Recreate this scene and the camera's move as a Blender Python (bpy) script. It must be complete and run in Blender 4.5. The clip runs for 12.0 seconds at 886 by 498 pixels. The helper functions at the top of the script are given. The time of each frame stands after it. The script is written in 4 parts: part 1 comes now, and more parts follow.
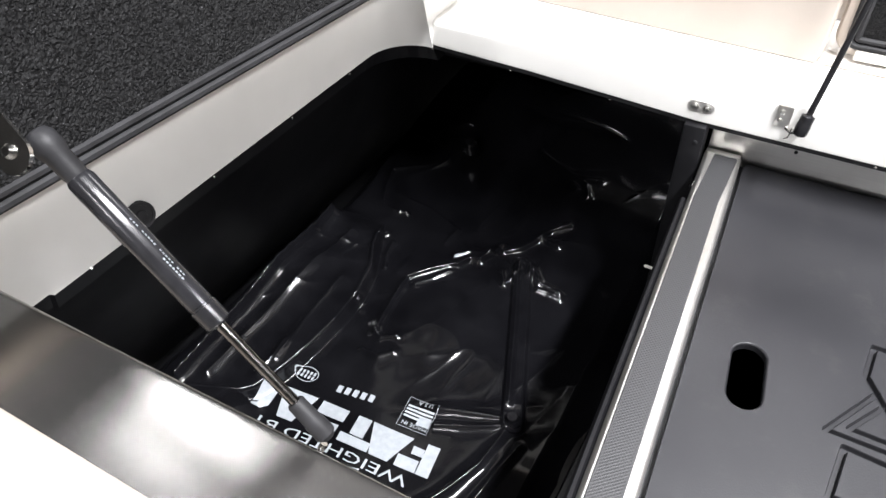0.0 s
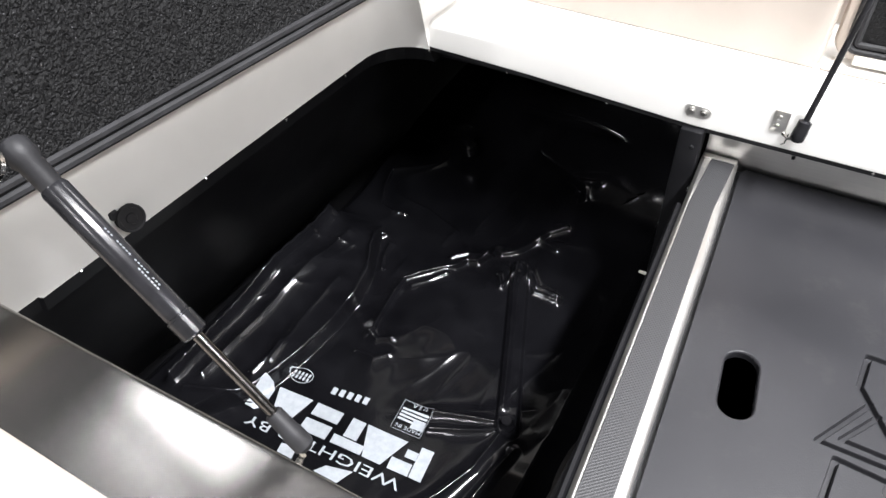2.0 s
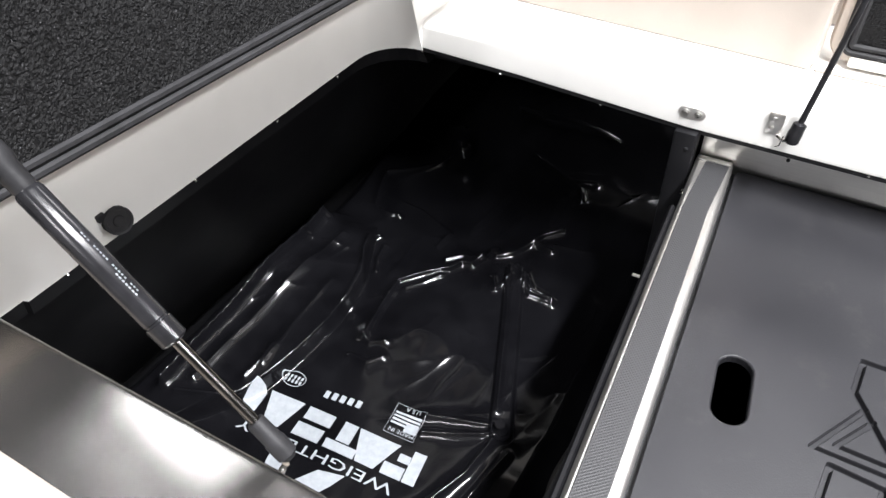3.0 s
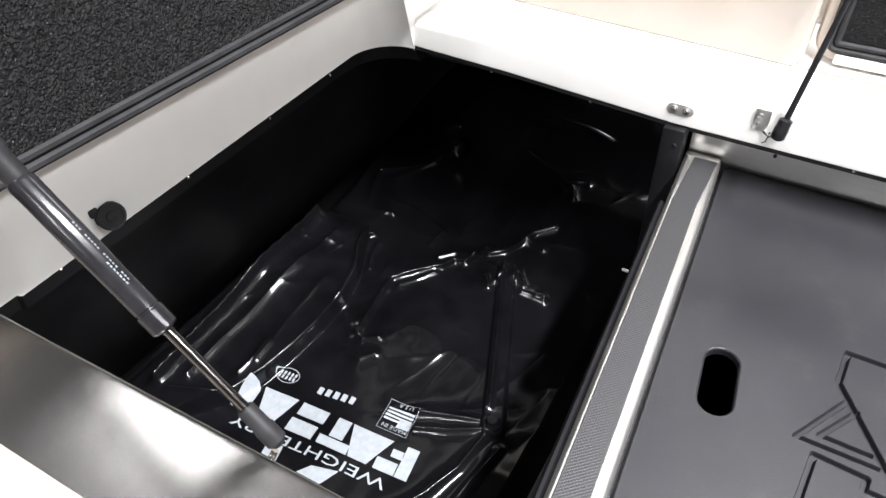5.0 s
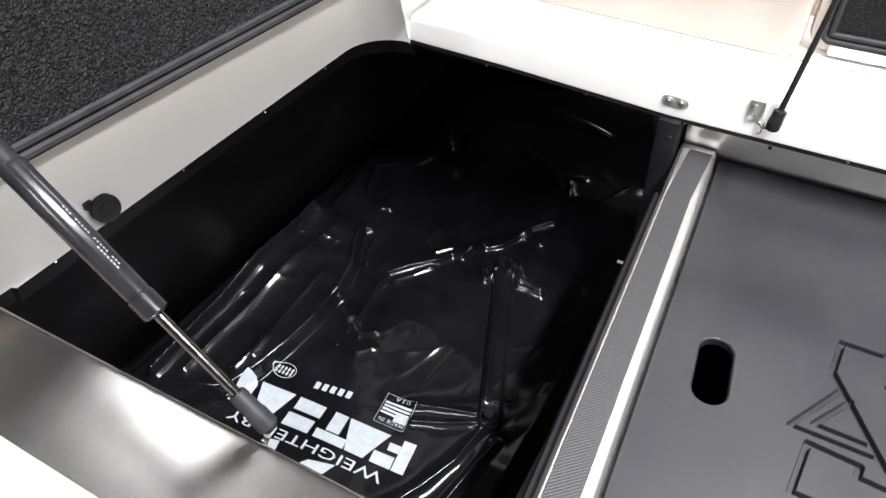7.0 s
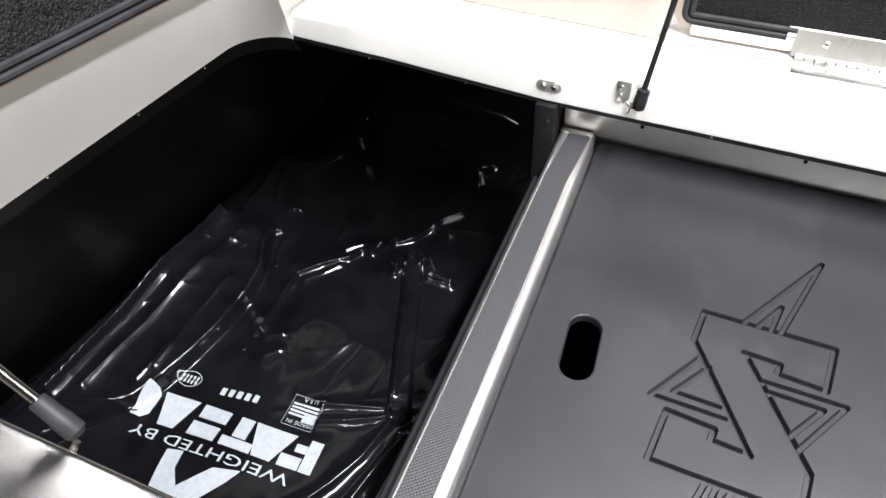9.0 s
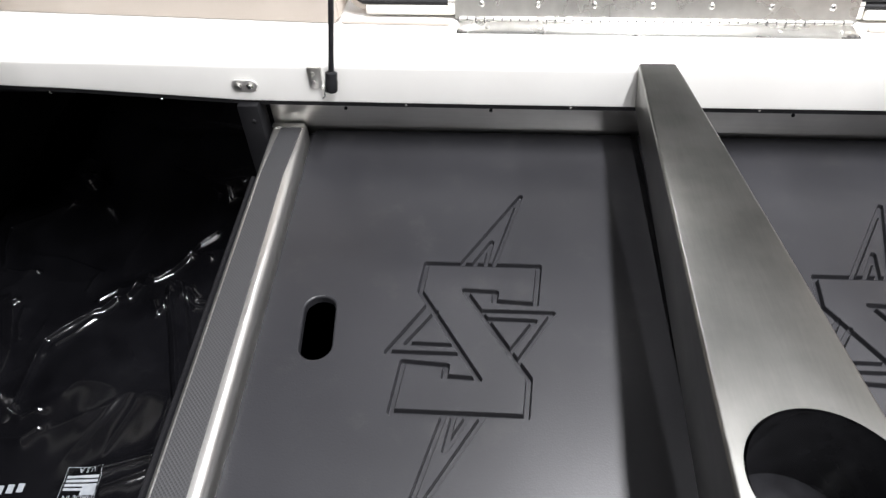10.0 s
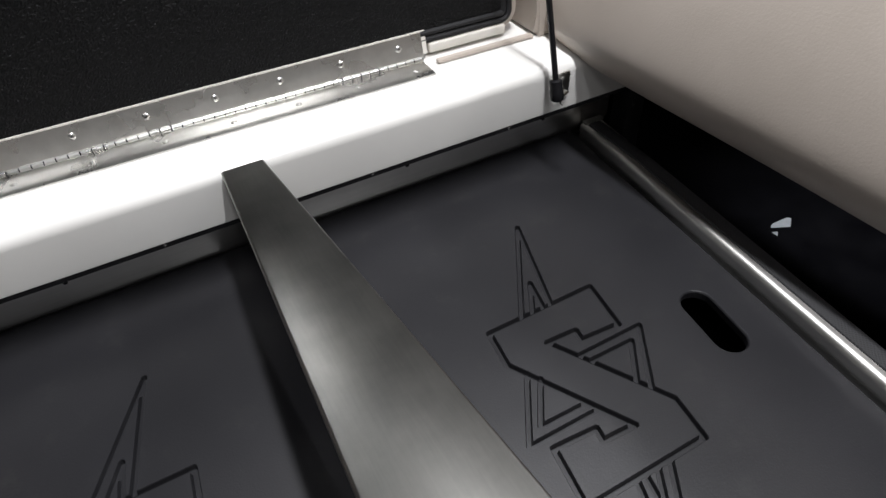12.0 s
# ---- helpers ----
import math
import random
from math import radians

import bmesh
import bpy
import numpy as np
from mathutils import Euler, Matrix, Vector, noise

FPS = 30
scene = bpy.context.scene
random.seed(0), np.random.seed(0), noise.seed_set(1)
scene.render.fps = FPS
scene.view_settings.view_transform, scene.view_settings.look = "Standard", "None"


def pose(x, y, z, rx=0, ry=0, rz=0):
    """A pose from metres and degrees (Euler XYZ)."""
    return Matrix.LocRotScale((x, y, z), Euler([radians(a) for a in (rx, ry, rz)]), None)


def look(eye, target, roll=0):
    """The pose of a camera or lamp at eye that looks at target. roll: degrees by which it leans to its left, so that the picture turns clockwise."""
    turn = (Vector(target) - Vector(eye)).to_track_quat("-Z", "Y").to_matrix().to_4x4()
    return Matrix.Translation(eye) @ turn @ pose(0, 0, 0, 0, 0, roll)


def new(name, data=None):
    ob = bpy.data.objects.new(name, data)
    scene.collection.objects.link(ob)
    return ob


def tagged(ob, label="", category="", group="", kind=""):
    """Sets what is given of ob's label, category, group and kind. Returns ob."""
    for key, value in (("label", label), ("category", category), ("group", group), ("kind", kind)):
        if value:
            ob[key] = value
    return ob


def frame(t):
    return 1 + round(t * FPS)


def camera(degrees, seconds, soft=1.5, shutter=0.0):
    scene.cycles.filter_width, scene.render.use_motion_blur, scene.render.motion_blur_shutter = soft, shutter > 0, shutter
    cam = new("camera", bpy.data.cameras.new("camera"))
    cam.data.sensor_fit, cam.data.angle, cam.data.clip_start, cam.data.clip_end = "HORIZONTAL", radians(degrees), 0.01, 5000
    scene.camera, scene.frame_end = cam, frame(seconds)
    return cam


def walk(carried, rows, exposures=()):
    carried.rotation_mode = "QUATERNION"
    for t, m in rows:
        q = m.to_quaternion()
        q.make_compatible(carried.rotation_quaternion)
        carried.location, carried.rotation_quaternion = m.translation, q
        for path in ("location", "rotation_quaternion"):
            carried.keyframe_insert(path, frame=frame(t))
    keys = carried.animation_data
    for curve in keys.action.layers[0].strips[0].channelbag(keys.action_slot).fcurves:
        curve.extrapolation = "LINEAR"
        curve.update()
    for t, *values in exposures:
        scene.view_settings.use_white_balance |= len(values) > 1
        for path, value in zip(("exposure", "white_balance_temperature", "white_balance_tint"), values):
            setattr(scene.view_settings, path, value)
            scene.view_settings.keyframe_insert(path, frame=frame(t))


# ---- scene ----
cam = camera(68.1, 12.0)
PATH = [
    (0, (0.244, 0.239, 0.691), (-0.562, 1.437, -0.694), -4.1),
    (0.5, (0.245, 0.24, 0.694), (-0.57, 1.431, -0.691), -4.1),
    (1, (0.247, 0.242, 0.695), (-0.57, 1.432, -0.689), -4.0),
    (1.5, (0.251, 0.245, 0.696), (-0.566, 1.433, -0.69), -4.0),
    (2, (0.254, 0.258, 0.693), (-0.562, 1.444, -0.696), -4.1),
    (2.5, (0.256, 0.256, 0.693), (-0.558, 1.444, -0.696), -4.0),
    (3, (0.257, 0.27, 0.688), (-0.555, 1.461, -0.699), -3.9),
    (5, (0.27, 0.263, 0.688), (-0.533, 1.462, -0.697), -3.7),
    (5.5, (0.27, 0.262, 0.686), (-0.532, 1.46, -0.7), -3.8),
    (6, (0.269, 0.265, 0.684), (-0.533, 1.465, -0.702), -3.8),
    (6.5, (0.275, 0.259, 0.681), (-0.527, 1.459, -0.705), -3.8),
    (8.3, (0.297, 0.269, 0.679), (-0.493, 1.469, -0.711), -3.7),
    (8.5, (0.313, 0.278, 0.677), (-0.47, 1.484, -0.712), -3.5),
    (8.8, (0.351, 0.296, 0.672), (-0.396, 1.52, -0.719), -3.7),
    (9, (0.382, 0.308, 0.665), (-0.304, 1.568, -0.729), -3.6),
    (9.5, (0.438, 0.319, 0.66), (-0.012, 1.671, -0.744), -3.3),
    (10, (0.517, 0.314, 0.651), (0.345, 1.728, -0.753), -2.9),
    (10.5, (0.596, 0.364, 0.642), (0.752, 1.789, -0.753), -2.4),
    (11, (0.673, 0.492, 0.607), (1.114, 1.881, -0.762), -3.0),
    (11.5, (0.706, 0.516, 0.59), (1.308, 1.862, -0.761), -2.9),
    (12, (0.659, 0.501, 0.622), (1.306, 1.819, -0.736), -3.2),
]
walk(cam, [(t, look(eye, target, roll)) for t, eye, target, roll in PATH],
     [(0.0, 1.05), (9.0, 1.05), (9.5, 0.9), (10.0, 0.55), (10.5, -0.05), (11.0, -0.55), (12.0, -0.85)])

# ---- light of the showroom, from lamps out of view ----
world = bpy.data.worlds.new("showroom_air")
scene.world = world
world.use_nodes = True
world.node_tree.nodes["Background"].inputs[0].default_value = (0.80, 0.86, 1.0, 1)
world.node_tree.nodes["Background"].inputs[1].default_value = 0.05


def unseen_lamp(x, y, z, wide, long, watts, spread=180):
    """An unseen strip-shaped lamp under the ceiling; spread narrows its cone."""
    d = bpy.data.lights.new("unseen_area_lamp", "AREA")
    d.shape, d.size, d.size_y, d.energy, d.color = "RECTANGLE", wide, long, watts, (0.97, 0.97, 1.0)
    d.spread = radians(spread)
    ob = new("unseen_area_lamp", d)
    ob.matrix_world = pose(x, y, z, 0, 0, 0)
    return ob


unseen_lamp(1.2, 0.7, 2.75, 0.14, 1.9, 128, 145)
# added fill light on the near port side, no known source
unseen_lamp(-0.6, -0.8, 2.75, 0.14, 1.8, 18)
unseen_lamp(-2.0, 1.0, 2.75, 0.36, 0.5, 5.0)
# added side light that lifts the coaming and glints on bag creases
unseen_lamp(3.4, 1.0, 2.75, 0.14, 2.4, 105)
# added far light that lays a sheen on the foam mats
unseen_lamp(0.35, 4.2, 2.75, 0.5, 1.8, 36)
# added fill light from behind the camera, no known source
unseen_lamp(0.6, -2.8, 2.75, 0.14, 2.0, 45)

# ---- materials ----


def mat(name, color, rough, metal=0.0, coat=0.0):
    m = bpy.data.materials.new(name)
    m.use_nodes = True
    b = m.node_tree.nodes["Principled BSDF"]
    b.inputs["Base Color"].default_value = (*color, 1)
    b.inputs["Roughness"].default_value = rough
    b.inputs["Metallic"].default_value = metal
    b.inputs["Coat Weight"].default_value = coat
    return m, m.node_tree, b


def noise_tex(nt, scale, detail=4, stretch=(1, 1, 1), rough=0.55):
    co = nt.nodes.new("ShaderNodeTexCoord")
    mp = nt.nodes.new("ShaderNodeMapping")
    mp.inputs["Scale"].default_value = stretch
    nt.links.new(co.outputs["Object"], mp.inputs[0])
    n = nt.nodes.new("ShaderNodeTexNoise")
    n.inputs["Scale"].default_value, n.inputs["Detail"].default_value, n.inputs["Roughness"].default_value = scale, detail, rough
    nt.links.new(mp.outputs[0], n.inputs["Vector"])
    return n.outputs[0], mp


def ramp(nt, src, p0, c0, p1, c1):
    r = nt.nodes.new("ShaderNodeValToRGB")
    r.color_ramp.elements[0].position, r.color_ramp.elements[0].color = p0, (*c0, 1)
    r.color_ramp.elements[1].position, r.color_ramp.elements[1].color = p1, (*c1, 1)
    nt.links.new(src, r.inputs[0])
    return r.outputs[0]


def bump(nt, b, src, strength, dist, prev=None):
    n = nt.nodes.new("ShaderNodeBump")
    n.inputs["Strength"].default_value, n.inputs["Distance"].default_value = strength, dist
    nt.links.new(src, n.inputs["Height"])
    if prev:
        nt.links.new(prev, n.inputs["Normal"])
    nt.links.new(n.outputs[0], b.inputs["Normal"])
    return n.outputs[0]


def rough_var(nt, b, src, lo, hi):
    r = nt.nodes.new("ShaderNodeMapRange")
    r.inputs["To Min"].default_value, r.inputs["To Max"].default_value = lo, hi
    nt.links.new(src, r.inputs[0])
    nt.links.new(r.outputs[0], b.inputs["Roughness"])


def surface(name, c0, c1, scale, rough, metal=0.0, bump_scale=0, bump_s=0.2, bump_d=0.001, spread=0.1, coat=0.0, stretch=(1, 1, 1)):
    """A surface with two tones, blotchy gloss and fine relief."""
    m, nt, b = mat(name, c0, rough, metal, coat)
    n, _ = noise_tex(nt, scale, 5, stretch)
    nt.links.new(ramp(nt, n, 0.35, c0, 0.68, c1), b.inputs["Base Color"])
    n2, _ = noise_tex(nt, scale * 0.37, 3, stretch)
    rough_var(nt, b, n2, max(rough - spread, 0.02), rough + spread)
    if bump_scale:
        n3, _ = noise_tex(nt, bump_scale, 3, stretch)
        bump(nt, b, n3, bump_s, bump_d)
    return m


GELCOAT = surface("white_gelcoat", (0.78, 0.77, 0.74), (0.82, 0.81, 0.78), 7, 0.22, spread=0.06, bump_scale=18, bump_s=0.05, bump_d=0.002)
LINER = surface("black_liner", (0.005, 0.005, 0.006), (0.010, 0.010, 0.011), 9, 0.5, spread=0.1, bump_scale=14, bump_s=0.15, bump_d=0.003)
PVC = surface("black_pvc", (0.0032, 0.0032, 0.0040), (0.006, 0.006, 0.0072), 12, 0.15, spread=0.05, bump_scale=30, bump_s=0.05, bump_d=0.002)
VINYL = surface("beige_vinyl", (0.43, 0.378, 0.33), (0.475, 0.42, 0.37), 6, 0.45, spread=0.06, bump_scale=330, bump_s=0.22, bump_d=0.0012)
RUBBER = surface("black_rubber", (0.012, 0.012, 0.013), (0.022, 0.022, 0.024), 40, 0.5, bump_scale=260, bump_s=0.2, bump_d=0.0006)
TRIM = surface("grey_rubber_trim", (0.04, 0.04, 0.045), (0.07, 0.07, 0.075), 60, 0.6, bump_scale=300, bump_s=0.3, bump_d=0.0006)
PAINT = surface("black_satin_paint", (0.010, 0.010, 0.011), (0.017, 0.017, 0.019), 50, 0.17, spread=0.04)
# white ink dimmed in its colour to stand in for the deep locker's shade
INK = surface("white_ink_shade_dimmed", (0.31, 0.335, 0.36), (0.38, 0.40, 0.425), 90, 0.35)
WHITE_VINYL = surface("white_vinyl", (0.72, 0.69, 0.63), (0.78, 0.75, 0.70), 20, 0.45, bump_scale=250, bump_s=0.2, bump_d=0.0008)
CHROME = surface("polished_steel", (0.72, 0.71, 0.69), (0.62, 0.61, 0.59), 30, 0.14, 1.0, spread=0.07, bump_scale=70, bump_s=0.08, bump_d=0.001)
ROOM = surface("unseen_wall", (0.52, 0.50, 0.47), (0.60, 0.58, 0.55), 2, 0.7)
# unseen ceiling, coloured dark so the glossy bag mirrors less
CEIL = surface("unseen_ceiling", (0.07, 0.07, 0.07), (0.10, 0.10, 0.10), 2, 0.8)
CONCRETE = surface("concrete", (0.22, 0.21, 0.2), (0.3, 0.29, 0.28), 5, 0.6, bump_scale=60)


for dull, level in ((LINER, 0.16), (RUBBER, 0.22), (PAINT, 0.26), (PVC, 0.6)):
    dull.node_tree.nodes["Principled BSDF"].inputs["Specular IOR Level"].default_value = level


def brushed(name, c0, c1, rough, stretch):
    m, nt, b = mat(name, c0, rough, 1.0)
    n, _ = noise_tex(nt, 90, 3, stretch, 0.6)
    blot, _ = noise_tex(nt, 11, 5)
    soft_blot, _ = noise_tex(nt, 9, 2)
    tone = nt.nodes.new("ShaderNodeMix")
    tone.data_type, tone.blend_type = "RGBA", "MULTIPLY"
    tone.inputs["Factor"].default_value = 1.0
    nt.links.new(ramp(nt, blot, 0.3, c0, 0.7, c1), tone.inputs["A"])
    nt.links.new(ramp(nt, n, 0.3, (0.95, 0.95, 0.95), 0.7, (1.03, 1.03, 1.02)), tone.inputs["B"])
    nt.links.new(tone.outputs["Result"], b.inputs["Base Color"])
    rough_var(nt, b, soft_blot, rough - 0.03, rough + 0.03)
    bump(nt, b, n, 0.05, 0.0004)
    return m


STEEL = brushed("brushed_steel", (0.50, 0.49, 0.475), (0.60, 0.585, 0.565), 0.25, (0.12, 4, 4))
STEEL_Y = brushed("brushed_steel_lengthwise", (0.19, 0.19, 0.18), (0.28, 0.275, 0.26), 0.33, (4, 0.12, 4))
EDGE = brushed("edge_steel", (0.70, 0.69, 0.665), (0.80, 0.79, 0.765), 0.38, (4, 0.12, 4))
SATIN = surface("satin_steel", (0.80, 0.79, 0.76), (0.70, 0.69, 0.66), 40, 0.28, 1.0, spread=0.07, bump_scale=40, bump_s=0.05, bump_d=0.001)
CAST = surface("cast_steel", (0.82, 0.81, 0.78), (0.72, 0.71, 0.69), 60, 0.5, 1.0, spread=0.08)
# rod steel darkened in its colour to stand in for a black reflection
ROD = surface("rod_dark_reflection", (0.10, 0.095, 0.09), (0.14, 0.135, 0.13), 40, 0.2, 1.0, spread=0.05)
PAN = brushed("pan_steel", (0.52, 0.51, 0.49), (0.62, 0.61, 0.59), 0.33, (0.12, 4, 4))


def foam():
    m, nt, b = mat("grey_foam", (0.075, 0.075, 0.082), 0.5)
    fine, _ = noise_tex(nt, 420, 2)
    big, _ = noise_tex(nt, 5, 5)
    nt.links.new(ramp(nt, big, 0.3, (0.0135, 0.0135, 0.0155), 0.72, (0.018, 0.018, 0.0205)), b.inputs["Base Color"])
    dust, _ = noise_tex(nt, 14, 7, (1, 1, 1), 0.75)
    dusty = nt.nodes.new("ShaderNodeMix")
    dusty.data_type = "RGBA"
    dusty.inputs["B"].default_value = (0.042, 0.041, 0.040, 1)
    nt.links.new(b.inputs["Base Color"].links[0].from_socket, dusty.inputs["A"])
    nt.links.new(ramp(nt, dust, 0.55, (0, 0, 0), 0.85, (0.6, 0.6, 0.6)), dusty.inputs["Factor"])
    nt.links.new(dusty.outputs["Result"], b.inputs["Base Color"])
    rough_var(nt, b, big, 0.30, 0.42)
    bump(nt, b, fine, 0.25, 0.0006)
    b.inputs["Specular IOR Level"].default_value = 0.45
    return m


FOAM = foam()


def carpet():
    m, nt, b = mat("black_carpet", (0.02, 0.02, 0.02), 0.85)
    v = nt.nodes.new("ShaderNodeTexVoronoi")
    v.inputs["Scale"].default_value = 330
    co = nt.nodes.new("ShaderNodeTexCoord")
    nt.links.new(co.outputs["Object"], v.inputs["Vector"])
    n, _ = noise_tex(nt, 150, 5, rough=0.8)
    nt.links.new(ramp(nt, n, 0.45, (0.0010, 0.0010, 0.0012), 0.8, (0.0045, 0.0045, 0.0052)), b.inputs["Base Color"])
    # pale specks put into the colour as glints of the pile
    g, _ = noise_tex(nt, 520, 1)
    mixc = nt.nodes.new("ShaderNodeMix")
    mixc.data_type = "RGBA"
    mixc.inputs["B"].default_value = (0.09, 0.09, 0.095, 1)
    nt.links.new(ramp(nt, g, 0.70, (0, 0, 0), 0.78, (1, 1, 1)), mixc.inputs["Factor"])
    nt.links.new(b.inputs["Base Color"].links[0].from_socket, mixc.inputs["A"])
    nt.links.new(mixc.outputs["Result"], b.inputs["Base Color"])
    bump(nt, b, n, 0.5, 0.003)
    b.inputs["Roughness"].default_value = 0.6
    b.inputs["Specular IOR Level"].default_value = 0.22
    return m


CARPET = carpet()


def dotted():
    m, nt, b = mat("dotted_grip", (0.10, 0.10, 0.105), 0.55)
    co = nt.nodes.new("ShaderNodeTexCoord")
    mp = nt.nodes.new("ShaderNodeMapping")
    mp.inputs["Rotation"].default_value = (0, 0, 0.785)
    nt.links.new(co.outputs["Object"], mp.inputs[0])
    v = nt.nodes.new("ShaderNodeTexVoronoi")
    v.inputs["Scale"].default_value, v.inputs["Randomness"].default_value = 300, 0.0
    nt.links.new(mp.outputs[0], v.inputs["Vector"])
    nt.links.new(ramp(nt, v.outputs[0], 0.28, (0.015, 0.015, 0.016), 0.42, (0.029, 0.029, 0.031)), b.inputs["Base Color"])
    bump(nt, b, v.outputs[0], 0.5, 0.0015)
    return m


GRIP = dotted()

# ---- building tools ----


def link_bm(name, bm, material, parent=None, label="", smooth=None, world_m=None):
    me = bpy.data.meshes.new(name)
    bmesh.ops.recalc_face_normals(bm, faces=bm.faces)
    bm.to_mesh(me)
    bm.free()
    me.materials.append(material)
    if smooth is not None:
        for p in me.polygons:
            p.use_smooth = True
        me.set_sharp_from_angle(angle=radians(smooth))
    ob = new(name, me)
    if world_m is not None:
        ob.matrix_world = world_m
    if parent:
        ob.parent = parent
    if label:
        tagged(ob, label)
    return ob


def part(name, bm, material, parent, label="", smooth=35):
    return link_bm(name, bm, material, parent, label, smooth)


def thing(name, label, category, group="", kind="", at=(0, 0, 0)):
    ob = new(name)
    ob.empty_display_size = 0.05
    ob.location = at
    return tagged(ob, label, category, group, kind)


def box(x0, x1, y0, y1, z0, z1, bevel=0.0, seg=2, bm=None):
    bm = bm or bmesh.new()
    t = bmesh.ops.create_cube(bm, size=1)
    for v in t["verts"]:
        v.co = Vector(((x0 + x1) / 2 + v.co.x * (x1 - x0), (y0 + y1) / 2 + v.co.y * (y1 - y0), (z0 + z1) / 2 + v.co.z * (z1 - z0)))
    if bevel:
        es = list({e for v in t["verts"] for e in v.link_edges})
        bmesh.ops.bevel(bm, geom=es, offset=bevel, segments=seg, affect="EDGES", profile=0.5)
    return bm


def prism(rings, bm=None, closed=True, caps=True):
    """Joins rings of equal length into a skin."""
    bm = bm or bmesh.new()
    vs = [[bm.verts.new(p) for p in r] for r in rings]
    n = len(rings[0])
    for a, b in zip(vs, vs[1:]):
        for i in range(n if closed else n - 1):
            j = (i + 1) % n
            bm.faces.new((a[i], a[j], b[j], b[i]))
    if caps and closed:
        bm.faces.new(vs[0][::-1])
        bm.faces.new(vs[-1])
    return bm


def tube(points, radius, seg=12, bm=None, caps=True):
    """A round bar along points; radius may be a list."""
    pts = [Vector(p) for p in points]
    rs = radius if isinstance(radius, (list, tuple)) else [radius] * len(pts)
    rings, up = [], None
    for i, p in enumerate(pts):
        d = (pts[min(i + 1, len(pts) - 1)] - pts[max(i - 1, 0)]).normalized()
        if up is None:
            up = d.orthogonal().normalized()
        up = (up - d * up.dot(d)).normalized()
        side = d.cross(up)
        rings.append([p + (up * math.cos(a) + side * math.sin(a)) * rs[i] for a in [2 * math.pi * k / seg for k in range(seg)]])
    return prism(rings, bm, True, caps)


def lathe(a, b, profile, seg=24, bm=None):
    """Turns (share of the way from a to b, radius) about that axis."""
    a, b = Vector(a), Vector(b)
    return tube_frames([a.lerp(b, t) for t, _ in profile], [r for _, r in profile], (b - a).normalized(), seg, bm)


def tube_frames(pts, rs, d, seg, bm=None):
    up = d.orthogonal().normalized()
    side = d.cross(up)
    return prism([[p + (up * math.cos(2 * math.pi * k / seg) + side * math.sin(2 * math.pi * k / seg)) * max(r, 1e-5) for k in range(seg)] for p, r in zip(pts, rs)], bm)


def cut(ob, cutter_bm):
    """Takes the cutter away from a mesh for good."""
    c = link_bm("cutter", cutter_bm, LINER)
    mod = ob.modifiers.new("cut", "BOOLEAN")
    mod.operation, mod.object, mod.solver, mod.use_self = "DIFFERENCE", c, "EXACT", True
    me = bpy.data.meshes.new_from_object(ob.evaluated_get(bpy.context.evaluated_depsgraph_get()))
    ob.modifiers.clear()
    ob.data = me
    bpy.data.objects.remove(c)


def lerp(a, b, t):
    return a + (b - a) * t


def smooth01(t):
    t = min(max(t, 0.0), 1.0)
    return t * t * (3 - 2 * t)


# ---- unseen showroom added round the boat for its reflections ----
def room():
    for name, b, m in (
        ("floor", (-5, 6, -5, 7, -1.3, -1.2), CONCRETE), ("ceiling", (-5, 6, -5, 7, 2.8, 2.9), CEIL),
        ("wall_north", (-5, 6, 7, 7.1, -1.2, 2.8), ROOM), ("wall_south", (-5, 6, -5.1, -5, -1.2, 2.8), ROOM),
        ("wall_west", (-5.1, -5, -5, 7, -1.2, 2.8), ROOM), ("wall_east", (6, 6.1, -5, 7, -1.2, 2.8), ROOM),
    ):
        tagged(link_bm(name, box(*b), m), "plain painted %s of the showroom" % name.split("_")[0], name.split("_")[0], kind="structure")


room()

XC = 0.735          # middle line of the boat
LIP_Y = 1.21


def rail_in(y):
    return 0.181 + 0.072 * (1.24 - y)


def rail_out(y):
    return 0.121 + 0.072 * (1.25 - y)


# ---- white ledge behind the lockers ----
def ledge():
    """Lip, front face, rounded brow and top; the lip lifts towards the port corner."""
    rings = []
    for x in (-0.75, -0.47, -0.4, -0.2, 0.1, 0.5, 1.0, 1.45):
        lift = 0.026 * smooth01((0.2 - x) / 0.60)
        prof = [(1.262, 0.076), (1.262, 0.088), (LIP_Y, 0.085), (1.2095, 0.089), (1.2145, 0.130)]
        for k in range(6):
            a = math.pi / 2 * k / 5
            prof.append((1.2315 - 0.017 * math.cos(a), 0.1405 + 0.017 * math.sin(a)))
        prof += [(1.30, 0.1588), (1.50, 0.160), (1.50, 0.076)]
        rings.append([(x, y, z + lift * (1 - smooth01((z - 0.10) / 0.06))) for y, z in prof])
    ob = link_bm("trim", prism(rings), GELCOAT, None, "", 35)
    tagged(ob, "glossy white gelcoat ledge behind the open lockers", "ledge", kind="structure")
    gasket = bmesh.new()
    prism([[(x, y, z + 0.026 * smooth01((0.2 - x) / 0.60)) for y, z in ((1.2125, 0.076), (1.2125, 0.0865), (1.25, 0.0865), (1.25, 0.076))] for x in (-0.4, -0.2, 0.1, 0.5, 1.0, 1.42)], gasket)
    tagged(link_bm("trim", gasket, RUBBER), "thin black rubber gasket under the white ledge", "gasket", kind="structure")


ledge()


